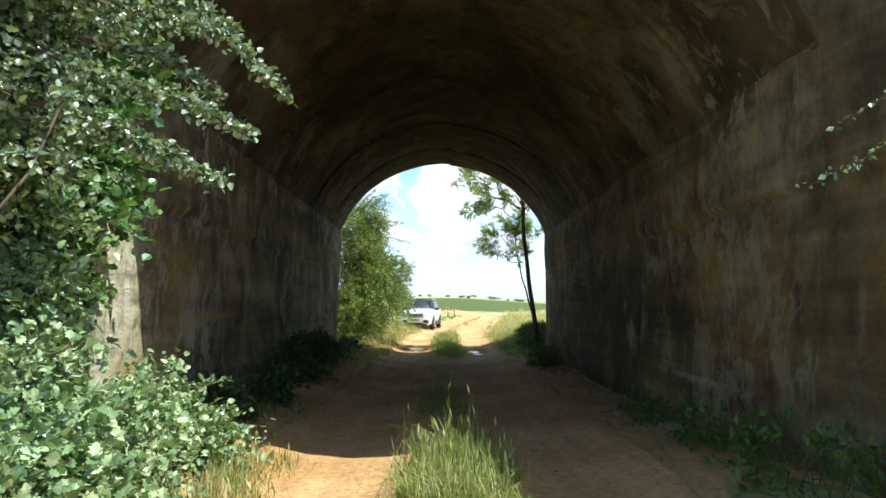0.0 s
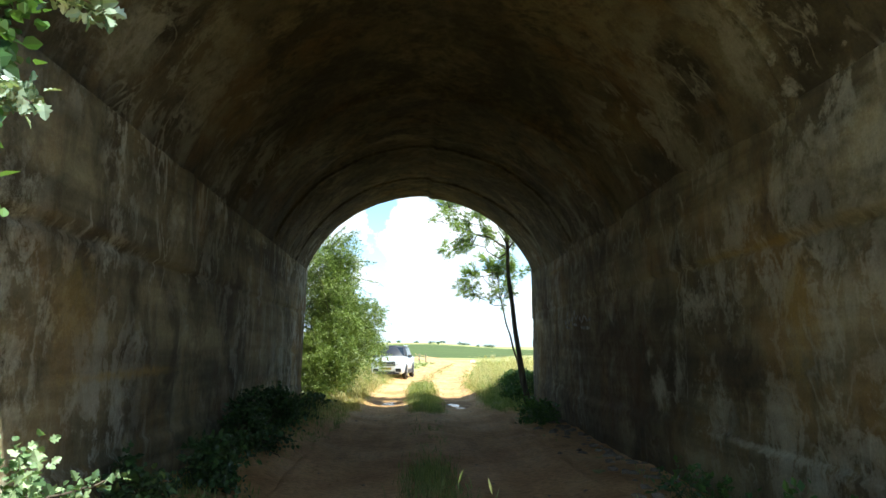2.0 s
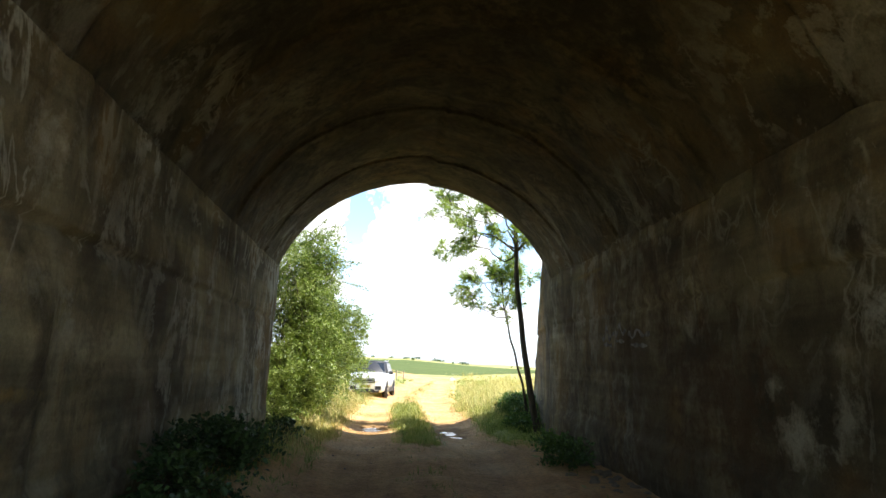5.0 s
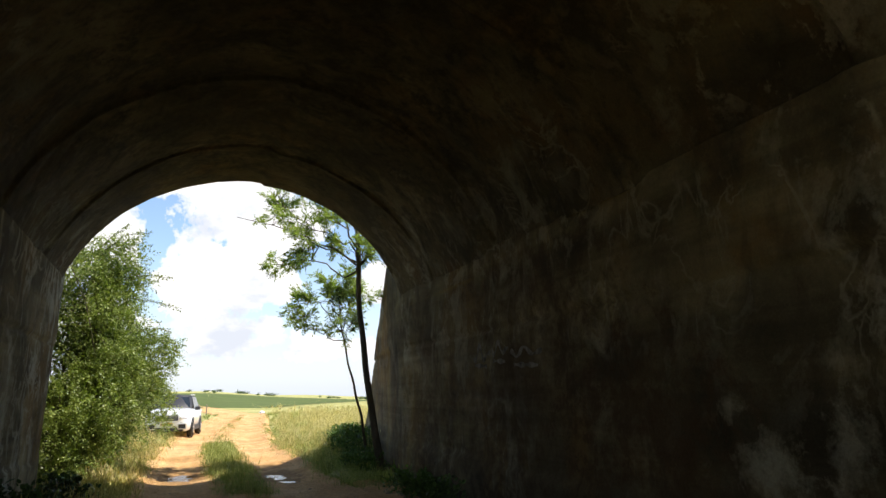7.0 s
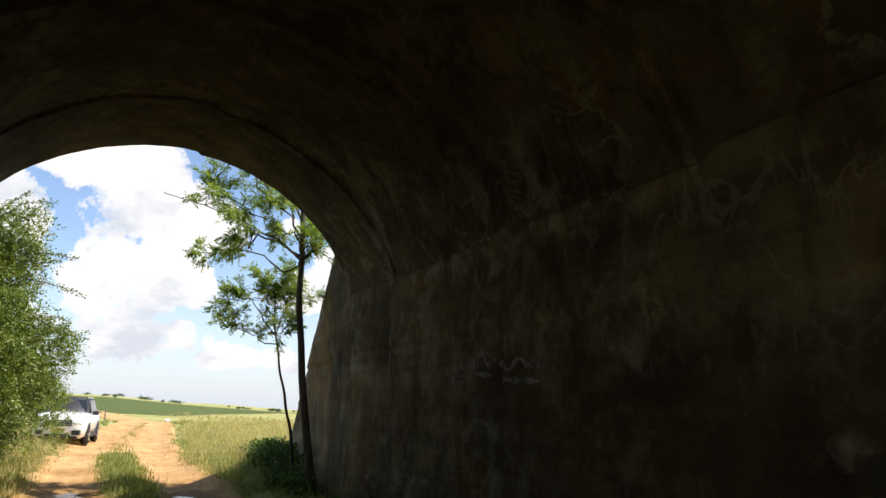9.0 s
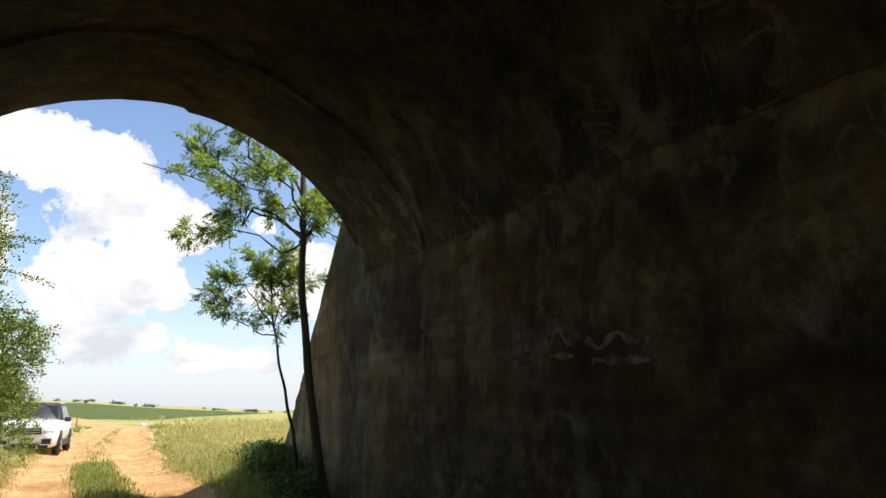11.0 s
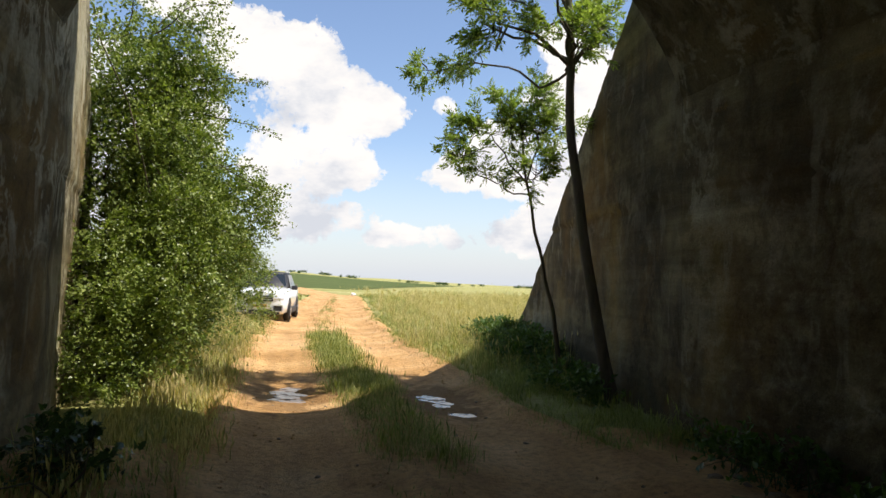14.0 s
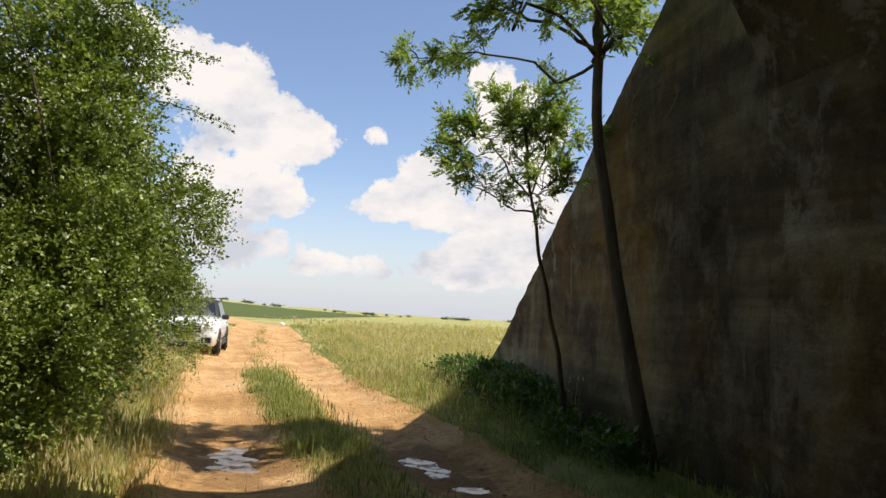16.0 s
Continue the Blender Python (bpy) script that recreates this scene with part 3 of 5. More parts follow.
def embankment(name, side):
    bm = bmesh.new()
    toe = 9.6
    prof = [(NEAR - toe, -0.3, toe), (NEAR, 5.9, 0), (NEAR + 0.6, 6.6, 0), (FAR - 0.6, 6.6, 0), (FAR, 5.9, 0), (FAR + toe, -0.3, toe)]
    inner = [bm.verts.new((side * (3.45 + (0.185 if side < 0 and y > 12 else SPLAY) * d), y, z)) for y, z, d in prof]
    outer = [bm.verts.new((side * 80, y, z)) for y, z, d in prof]
    for i in range(5):
        bm.faces.new((inner[i], inner[i + 1], outer[i + 1], outer[i]))
    bm.faces.new(inner)
    bm.faces.new(outer)
    bm.faces.new((inner[0], inner[-1], outer[-1], outer[0]))
    bmesh.ops.recalc_face_normals(bm, faces=bm.faces)
    ob = part(name, bm, M_TURF)
    tagged(ob, "grassy railway embankment beside the underpass", "embankment", kind="structure")


embankment("embankment_east", 1)
embankment("embankment_west", -1)
bm = bmesh.new()
box(bm, -3.5, NEAR + 0.52, 6.25, 3.5, FAR - 0.52, 6.6)
tagged(part("embankment_deck", bm, M_TURF), "earth fill over the vault", "embankment", kind="structure")


# ---- plants: helpers ----
def unit(v):
    return v / np.maximum(np.linalg.norm(v, axis=-1, keepdims=True), 1e-9)


def leaf_faces(rng, pos, along, size, aspect=0.55, fold=0.25, six=False):
    """Folded leaves at pos, pointing along, each an island of 2, 4 or 14 triangles."""
    n = len(pos)
    along = unit(along)
    side = unit(np.cross(along, unit(rng.normal(size=(n, 3)) + np.array([0, 0, 1.4]))))
    nrm = np.cross(side, along)
    size = np.asarray(size, float).reshape(-1, 1) * np.ones((n, 1))
    w = size * aspect / 2
    if six == "lobed":
        half = ((0.1, 0.3), (0.2, 0.95), (0.34, 0.55), (0.52, 1.0), (0.64, 0.5), (0.78, 0.55))
        rim = [(0.0, 0.0), *half, (1.0, 0.0), *[(a, -b) for a, b in half[::-1]]]
        vs = [pos + along * size * 0.42] + [pos + along * size * a + side * w * b + nrm * w * (fold * abs(b) - 0.5 * max(a - 0.5, 0)) for a, b in rim]
        t = np.array([[0, 1 + i, 1 + (i + 1) % 14] for i in range(14)])
    elif six:
        vs = [pos, pos + along * size * 0.22 + side * w * 0.85 + nrm * w * fold, pos + along * size * 0.6 + side * w + nrm * w * fold,
              pos + along * size, pos + along * size * 0.6 - side * w + nrm * w * fold, pos + along * size * 0.22 - side * w * 0.85 + nrm * w * fold]
        t = np.array([[0, 1, 2], [0, 2, 3], [0, 3, 4], [0, 4, 5]])
    else:
        mid = pos + along * size * 0.45
        vs = [pos, mid + side * w + nrm * w * fold, pos + along * size, mid - side * w + nrm * w * fold]
        t = np.array([[0, 1, 2], [0, 2, 3]])
    m = len(vs)
    co = np.stack(vs, 1).reshape(-1, 3)
    tris = (np.arange(n)[:, None, None] * m + t[None]).reshape(-1, 3)
    return co, tris


def tubes(paths):
    """Tapered tubes: a list of (points, r0, r1, sides)."""
    cos, tris, base = [], [], 0
    for pts, r0, r1, sides in paths:
        pts = np.asarray(pts, float)
        n = len(pts)
        d = unit(np.gradient(pts, axis=0))
        a = unit(np.cross(d, np.array([0.31, 0.93, 0.2])))
        b = np.cross(d, a)
        ang = np.linspace(0, 2 * np.pi, sides, endpoint=False)
        rad = np.linspace(r0, r1, n)[:, None, None]
        ring = pts[:, None] + rad * (np.cos(ang)[None, :, None] * a[:, None] + np.sin(ang)[None, :, None] * b[:, None])
        cos.append(ring.reshape(-1, 3))
        i, j = np.meshgrid(np.arange(n - 1), np.arange(sides), indexing="ij")
        p, q = (i * sides + j).ravel() + base, (i * sides + (j + 1) % sides).ravel() + base
        tris += [np.stack([p, q, q + sides], 1), np.stack([p, q + sides, p + sides], 1)]
        base += n * sides
    return np.concatenate(cos), np.concatenate(tris)


def bend(rng, a, b, n=7, sag=0.0, wander=0.06):
    """A crooked line from a to b."""
    a, b = np.asarray(a, float), np.asarray(b, float)
    t = np.linspace(0, 1, n)[:, None]
    p = a + (b - a) * t
    p[:, 2] += sag * np.sin(t[:, 0] * np.pi)
    k = np.cumsum(rng.normal(size=(n, 3)), 0) * np.linalg.norm(b - a) * wander / np.sqrt(n)
    return p + k * np.sin(t * np.pi)


def local(co, at):
    return co - np.asarray(at, float)[None]


def tumps(rng, lumps, per, size):
    """Small ragged masses seated on the skin of large ones."""
    out = []
    for c, r in lumps:
        c, r = np.asarray(c, float), np.asarray(r, float)
        for _ in range(max(3, int(per * (r[0] * r[1] * r[2]) ** (2 / 3)))):
            d = unit(rng.normal(size=(1, 3)))[0]
            q = size * rng.uniform(0.55, 1.35)
            out.append((c + d * r * rng.uniform(0.68, 1.02), np.array([q, q, q * rng.uniform(0.6, 0.95)])))
    return out


def shoots(rng, lumps, count, per, length, spread=0.5, rise=0.25, shell=(0.6, 1.0), near=0.02):
    """Leaf places and leaf directions along arching shoots that stand out of ellipsoid lumps, and the shoots' lines."""
    vol = np.array([r[0] * r[1] * r[2] for _, r in lumps]) ** 0.75
    pick = rng.choice(len(lumps), count, p=vol / vol.sum())
    c = np.array([l[0] for l in lumps], float)[pick]
    r = np.array([l[1] for l in lumps], float)[pick]
    d = unit(rng.normal(size=(count, 3)))
    o = c + d * r * rng.uniform(shell[0], shell[1], (count, 1))
    out = unit(d / r * r.mean(1, keepdims=True) + rng.normal(size=(count, 3)) * spread + np.array([0, 0, rise]))
    ln = length * rng.uniform(0.45, 1.35, (count, 1))
    t = (np.arange(per)[None] + rng.uniform(0, 1, (count, per))) / per
    p = o[:, None] + out[:, None] * ln[:, None] * t[..., None]
    p[..., 2] -= (t ** 2) * ln * 0.28
    jit = rng.normal(size=p.shape) * near
    a = out[:, None] * 0.55 + rng.normal(size=p.shape) * 0.75
    return (p + jit).reshape(-1, 3), a.reshape(-1, 3), o, out, ln


def leafy(name, label, category, at, lumps, mat, count, per, length, leaf, aspect, seed, stems=40, stem_mat=None, six=False, floor=None, group="",
          rise=0.25, extra=(), shell=(0.6, 1.0), stem_r=0.02, ragged=0.0, fill=0, spray=0.05, spray_leaf=1.0):
    """A bush: crooked stems from its foot, thin shoots, and a crown of single leaves."""
    rng = np.random.default_rng(seed)
    ob = thing(name, at, label, category, group)
    masses = lumps if not ragged else list(tumps(rng, lumps, 9.0 / ragged ** 1.2 * 0.3, ragged))
    p, a, o, out, ln = shoots(rng, masses, count, per, length, rise=rise, shell=shell, near=0.02 if not ragged else 0.028)
    size = leaf * rng.uniform(0.55, 1.35, len(p))
    if fill:
        # filler leaves inside, larger and closer set, added to block light
        p2, a2 = shoots(rng, lumps, fill, 10, length * 0.6, shell=(0.1, 0.82), near=0.06)[:2]
        p, a, size = np.concatenate([p, p2]), np.concatenate([a, a2]), np.concatenate([size, leaf * rng.uniform(1.0, 1.7, len(p2))])
    sprays = []
    for (e0, e1, n) in extra:
        line = bend(rng, e0, e1, 14, 0.05, 0.05)
        sprays.append(line)
        f = 1 - (1 - rng.uniform(0.12, 1, n)) ** 0.9
        i = np.minimum((f * 13).astype(int), 12)
        q = line[i] + (line[i + 1] - line[i]) * (f * 13 - i)[:, None]
        # side twigs, shorter towards the tip
        twig = rng.integers(0, 24, n)
        d = unit(np.random.default_rng(seed + 5).normal(size=(24, 3)) + unit((np.asarray(e1, float) - np.asarray(e0, float))[None]) * 0.8)[twig]
        q = q + d * (rng.uniform(0, 1, n) * (spray * 2.6 * (1.05 - f)))[:, None] + rng.normal(size=(n, 3)) * spray * 0.35
        p, a = np.concatenate([p, q]), np.concatenate([a, d * 0.5 + rng.normal(size=(n, 3)) * 0.6])
        size = np.concatenate([size, leaf * spray_leaf * rng.uniform(0.6, 1.2, n)])
    if floor is not None:
        keep = p[:, 2] > floor(p[:, 0], p[:, 1]) + 0.03
        p, a, size = p[keep], a[keep], size[keep]
    co, tris = leaf_faces(rng, p, a, size, aspect, 0.3, six)
    arrays("crown", local(co, at), tris, mat, ob)
    foot = np.asarray(at, float)
    for i in range(stems):
        f = foot + np.array([rng.normal() * 0.18, rng.normal() * 0.25, -0.15])
        c2, t2 = tubes([(bend(rng, f, o[rng.integers(len(o))], 8, 0.1, 0.12), stem_r * rng.uniform(0.5, 1.2), stem_r * 0.2, 5)])
        arrays("stem", local(c2, at), t2, stem_mat or M_BARK_DARK, ob, "", True)
    paths = []
    for i in range(min(len(o), stems * 12)):
        paths.append((np.stack([o[i] - out[i] * ln[i] * 0.5, o[i], o[i] + out[i] * ln[i] * 0.6 - np.array([0, 0, ln[i, 0] * 0.1])]), 0.006, 0.002, 3))
    for line in sprays:
        paths.append((line, 0.012, 0.003, 5))
    co, tris = tubes(paths)
    tagged(arrays("twig_growth", local(co, at), tris, stem_mat or M_BARK_DARK, ob, "", True), kind="stuff")
    return ob


def blades(rng, x, y, zf, h, width=0.008, lean=0.8):
    """Bent grass blades of four triangles each."""
    n = len(x)
    z = zf(x, y) - 0.02
    p = np.stack([x, y, z], 1)
    ang = rng.uniform(0, 2 * np.pi, n)
    d = np.stack([np.cos(ang), np.sin(ang), 0 * ang], 1)
    s = np.stack([-np.sin(ang), np.cos(ang), 0 * ang], 1)
    h = np.asarray(h) * rng.uniform(0.45, 1.2, n)
    ln = (lean * rng.uniform(0.2, 1.6, n) * h)[:, None]
    w = (width * rng.uniform(0.6, 1.4, n))[:, None]
    up = np.array([0, 0, 1.0])
    m1 = p + up * h[:, None] * 0.55 + d * ln * 0.3
    top = p + up * h[:, None] * (1 - 0.25 * ln / np.maximum(h[:, None], 0.01)) + d * ln
    vs = np.stack([p - s * w, p + s * w, m1 - s * w * 0.8, m1 + s * w * 0.8, top], 1).reshape(-1, 3)
    t = np.array([[0, 1, 3], [0, 3, 2], [2, 3, 4]])
    return vs, (np.arange(n)[:, None, None] * 5 + t[None]).reshape(-1, 3)


def seed_heads(rng, x, y, zf, h):
    """Tall stalks with a narrow seed head."""
    n = len(x)
    z = zf(x, y)
    co, tr = blades(rng, x, y, zf, h, 0.0035, 0.15)
    tip = co.reshape(n, 5, 3)[:, 4]
    c2, t2 = leaf_faces(rng, tip - np.array([0, 0, 0.03]), rng.normal(size=(n, 3)) * 0.25 + np.array([0, 0, 1.0]), rng.uniform(0.07, 0.14, n), 0.16, 0.4)
    return np.concatenate([co, c2]), np.concatenate([tr, t2 + len(co)])


def clumped(rng, n, x0, x1, y0, y1, clump=9, spread=0.09):
    """Places in tufts."""
    k = max(1, n // clump)
    cx, cy = rng.uniform(x0, x1, k), rng.uniform(y0, y1, k)
    i = rng.integers(0, k, n)
    return cx[i] + rng.normal(size=n) * spread, cy[i] + rng.normal(size=n) * spread, rng.uniform(0.35, 1.25, k)[i]


def stuff(name, co, tris, mat, label, category):
    tagged(arrays(name, co, tris, mat), label, category, kind="stuff")


def top_z(x, y):
    return np.maximum(ground_z(x, y), road_z(x, y))


# ---- thorn bush beyond the far mouth ----
leafy("hawthorn_bush", "dense green hawthorn bush overhanging the dirt track", "bush", (-3.4, 24.2, 0.0),
      [((-3.0, 24.4, 2.9), (1.15, 1.8, 2.1)), ((-3.1, 23.8, 4.2), (0.95, 1.1, 1.1)), ((-2.75, 23.3, 1.3), (0.75, 1.2, 1.3)), ((-2.95, 25.6, 2.1), (1.1, 1.5, 1.8)),
       ((-2.06, 27.9, 1.5), (0.62, 1.2, 1.15)), ((-2.0, 28.0, 2.1), (0.6, 0.9, 0.4)), ((-2.4, 25.0, 3.1), (0.95, 1.3, 1.0)), ((-3.4, 24.6, 3.4), (0.9, 1.5, 1.6)), ((-2.75, 24.4, 1.4), (0.65, 1.6, 1.2)), ((-3.25, 23.2, 0.8), (0.6, 1.3, 0.85)), ((-3.4, 24.6, 1.5), (0.6, 1.3, 1.2)), ((-3.0, 22.9, 1.15), (0.45, 0.6, 1.0)), ((-2.55, 23.0, 0.9), (0.4, 0.6, 0.75))],
      M_HAW, 6000, 32, 0.4, 0.043, 0.78, 11, 30, floor=ground_z, stem_r=0.035, ragged=0.40, fill=1900, shell=(0.5, 1.0), spray=0.075,
      extra=[((-2.4, 24.4, 3.4), (-1.15, 24.2, 2.75), 240), ((-2.6, 24.0, 4.2), (-1.4, 23.8, 4.3), 220), ((-2.9, 23.6, 4.8), (-1.9, 23.4, 5.25), 200), ((-2.2, 27.8, 2.0), (-1.25, 28.1, 2.2), 200), ((-2.0, 27.8, 1.7), (-1.3, 28.2, 1.8), 180),
             ((-2.4, 25.0, 2.8), (-1.2, 24.6, 2.45), 220), ((-3.3, 23.8, 4.8), (-3.2, 23.4, 5.6), 160), ((-2.6, 24.2, 3.9), (-1.2, 24.1, 3.6), 240), ((-2.3, 28.0, 1.7), (-1.4, 28.4, 1.9), 160), ((-2.5, 24.4, 3.0), (-1.35, 24.3, 3.1), 200),
             ((-3.0, 23.9, 4.9), (-2.4, 23.8, 5.5), 160), ((-2.5, 23.5, 2.2), (-1.6, 23.3, 2.0), 160)])
leafy("hawthorn_bush", "low green hawthorn growth behind the bush at the track side", "bush", (-4.2, 30.0, 0.0),
      [((-4.2, 30.0, 0.9), (1.3, 1.7, 1.1)), ((-4.6, 32.0, 0.8), (1.2, 1.6, 0.9))], M_HAW, 800, 20, 0.45, 0.05, 0.7, 12, 16, floor=ground_z, ragged=0.35, fill=250)


# ---- ash trees ----
def pinnate(rng, at, along, length):
    """Compound ash leaves: pairs of narrow leaflets and one at the tip."""
    n = len(at)
    along = unit(along + np.array([0, 0, -0.15]))
    side = unit(np.cross(along, np.array([0, 0, 1.0]) + rng.normal(size=(n, 3)) * 0.5))
    ps, ds = [], []
    for i, f in enumerate((0.3, 0.48, 0.66, 0.84)):
        for s in (-1, 1):
            ps.append(at + along * length[:, None] * f)
            ds.append(side * s + along * 0.75 + rng.normal(size=(n, 3)) * 0.12)
    ps.append(at + along * length[:, None])
    ds.append(along + rng.normal(size=(n, 3)) * 0.1)
    p, d = np.concatenate(ps), np.concatenate(ds)
    sz = np.tile(length * 0.40, 9) * rng.uniform(0.8, 1.15, len(p))
    return leaf_faces(rng, p, d, sz, 0.40, 0.2)


def ash(label, foot, trunk, r0, r1, limbs, seed, twigs, leaves):
    rng = np.random.default_rng(seed)
    ob = thing("ash_tree", foot, label, "tree")
    trunk = np.asarray(trunk, float)
    t = np.linspace(0, 1, len(trunk))
    tt = np.linspace(0, 1, 26)
    line = np.stack([np.interp(tt, t, trunk[:, i]) for i in range(3)], 1)
    line[1:-1] = (line[:-2] + 2 * line[1:-1] + line[2:]) / 4
    line += 0.012 * np.stack([np.sin(tt * 31), np.cos(tt * 23), 0 * tt], 1)
    co, tris = tubes([(line, r0, r1, 12)])
    # flare of the root
    low = np.exp(-np.maximum(co[:, 2] - foot[2], 0) / 0.25)[:, None]
    co = co + low * (co - line[0]) * np.array([0.35, 0.35, 0])
    arrays("trunk", local(co, foot), tris, M_BARK, ob, "", True)
    ends, dirs = [], []
    for a, b, ra, rb in limbs:
        a, b = np.asarray(a, float), np.asarray(b, float)
        main = bend(rng, a, b, 12, 0.05, 0.22)
        paths = [(main, ra, rb, 8)]
        for i in range(twigs):
            k = rng.integers(5, 12)
            d = unit((np.asarray(b, float) - np.asarray(a, float))[None])[0] * 0.6 + rng.normal(size=3) * np.array([0.7, 0.7, 0.45])
            e = main[k] + unit(d[None])[0] * rng.uniform(0.22, 0.55)
            tw = bend(rng, main[k], e, 6, 0.03, 0.16)
            paths.append((tw, max(rb * 1.1, 0.007), 0.003, 5))
            for q in range(leaves):
                j = rng.integers(2, 6)
                ends.append(tw[j])
                dirs.append(unit((d + rng.normal(size=3) * 0.75)[None])[0])
        co, tris = tubes(paths)
        arrays("limb", local(co, foot), tris, M_BARK, ob, "", True)
    co, tris = pinnate(rng, np.array(ends), np.array(dirs), rng.uniform(0.12, 0.21, len(ends)))
    arrays("crown", local(co, foot), tris, M_ASH, ob, "feathery green ash leaves")
    return ob


ash("slender young ash tree leaning beside the concrete wing wall", (3.05, 21.82, -0.02),
    [(3.12, 21.8, -0.2), (3.07, 21.82, 0.3), (2.90, 21.95, 1.3), (2.81, 22.1, 2.3), (2.71, 22.25, 3.3), (2.66, 22.25, 4.4), (2.63, 22.2, 5.2), (2.55, 22.2, 6.4), (2.5, 22.3, 7.4)],
    0.088, 0.04,
    [((2.66, 22.25, 4.45), (1.0, 23.8, 4.75), 0.022, 0.006), ((2.66, 22.25, 4.5), (-0.1, 22.5, 5.55), 0.026, 0.006), ((2.66, 22.25, 4.4), (1.25, 22.2, 5.45), 0.03, 0.007), ((2.65, 22.25, 4.6), (1.5, 22.0, 6.2), 0.028, 0.008),
     ((2.65, 22.25, 4.6), (0.75, 22.4, 6.15), 0.026, 0.007), ((2.66, 22.25, 4.5), (3.2, 22.6, 5.75), 0.034, 0.008), ((2.63, 22.2, 5.1), (1.8, 22.7, 6.9), 0.03, 0.008), ((2.66, 22.25, 4.4), (3.05, 22.35, 5.05), 0.016, 0.005),
     ((2.55, 22.2, 6.2), (3.1, 22.6, 7.6), 0.025, 0.008), ((2.5, 22.3, 7.0), (2.35, 22.4, 8.2), 0.025, 0.008)],
    21, 16, 17)
ash("thin ash sapling with a crooked stem by the wing wall", (3.30, 23.88, 0.03),
    [(3.30, 23.88, -0.15), (3.27, 23.86, 0.5), (3.14, 23.8, 1.1), (3.0, 23.8, 1.6), (2.86, 23.75, 2.1), (2.72, 23.7, 2.6), (2.6, 23.7, 3.2), (2.52, 23.7, 3.9), (2.46, 23.7, 4.2)],
    0.04, 0.012,
    [((2.66, 23.7, 2.9), (1.6, 23.6, 3.5), 0.014, 0.005), ((2.6, 23.7, 3.1), (1.75, 23.7, 3.8), 0.014, 0.005), ((2.55, 23.7, 3.5), (2.2, 23.6, 4.35), 0.012, 0.005), ((2.55, 23.7, 3.6), (2.75, 23.5, 4.3), 0.011, 0.005),
     ((2.62, 23.7, 3.1), (3.15, 23.6, 4.0), 0.014, 0.005), ((2.7, 23.7, 2.75), (2.75, 23.5, 3.2), 0.008, 0.004)],
    22, 16, 16)

# ---- growth at the near mouth ----
leafy("hawthorn_tree", "sunlit hawthorn branches reaching out over the bramble", "tree", (-3.5, 1.9, 0.0),
      [((-2.9, 3.3, 3.6), (1.0, 1.2, 1.1)), ((-3.2, 4.2, 4.3), (1.0, 1.3, 1.0)), ((-2.2, 3.4, 3.3), (0.7, 0.7, 0.6)), ((-2.5, 2.6, 2.6), (0.7, 0.8, 0.8)), ((-2.4, 3.9, 4.3), (0.9, 0.9, 0.6)), ((-2.8, 3.4, 1.85), (0.35, 0.5, 0.45))],
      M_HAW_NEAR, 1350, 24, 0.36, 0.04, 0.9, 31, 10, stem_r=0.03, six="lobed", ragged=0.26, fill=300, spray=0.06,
      extra=[((-2.3, 3.5, 3.3), (-0.88, 3.78, 2.70), 900), ((-2.2, 3.5, 2.9), (-1.08, 3.77, 2.5), 800), ((-2.2, 3.5, 2.6), (-1.2, 3.67, 2.2), 800), ((-2.2, 3.6, 3.5), (-1.2, 3.8, 3.1), 700),
             ((-2.0, 3.6, 3.0), (-1.3, 3.9, 2.75), 500), ((-2.3, 3.4, 2.5), (-1.5, 3.6, 2.3), 500)])
leafy("ivy", "glossy dark ivy hanging down the wing wall", "ivy", (-3.3, 3.8, 0.0),
      [((-3.0, 4.6, 3.5), (0.25, 1.1, 1.3)), ((-2.9, 5.4, 3.9), (0.22, 0.6, 0.9)), ((-2.95, 4.0, 2.5), (0.3, 0.8, 0.8)), ((-3.0, 4.6, 4.8), (0.5, 1.4, 1.0)), ((-2.74, 5.1, 2.55), (0.2, 0.5, 0.5)), ((-2.8, 4.5, 1.9), (0.25, 0.5, 0.5))],
      M_IVY, 1700, 12, 0.34, 0.085, 0.88, 32, 3, six=True, rise=-0.35, fill=200,
      extra=[((-2.95, 5.8, 3.6), (-2.9, 6.15, 2.4), 60), ((-2.95, 5.4, 3.2), (-2.95, 5.6, 2.2), 60), ((-3.0, 5.0, 2.9), (-3.0, 5.1, 1.8), 60)])
leafy("bramble_bush", "sunlit bramble thicket with toothed pale green leaves", "bush", (-2.5, 4.2, 0.0),
      [((-2.2, 3.5, 0.65), (0.7, 0.9, 0.65)), ((-2.5, 4.6, 0.55), (0.7, 1.0, 0.6)), ((-2.45, 5.6, 0.45), (0.5, 0.8, 0.5)), ((-2.3, 2.7, 0.8), (0.6, 0.7, 0.6)), ((-2.3, 6.0, 0.4), (0.35, 0.5, 0.4)), ((-2.62, 4.2, 1.75), (0.3, 0.4, 0.42))],
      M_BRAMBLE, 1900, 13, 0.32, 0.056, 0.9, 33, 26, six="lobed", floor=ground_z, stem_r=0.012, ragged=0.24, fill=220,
      extra=[((-2.3, 5.6, 0.7), (-1.98, 6.3, 0.85), 40), ((-2.3, 5.8, 0.5), (-1.73, 6.75, 0.15), 60), ((-2.2, 3.0, 1.1), (-1.6, 3.0, 1.35), 40)])
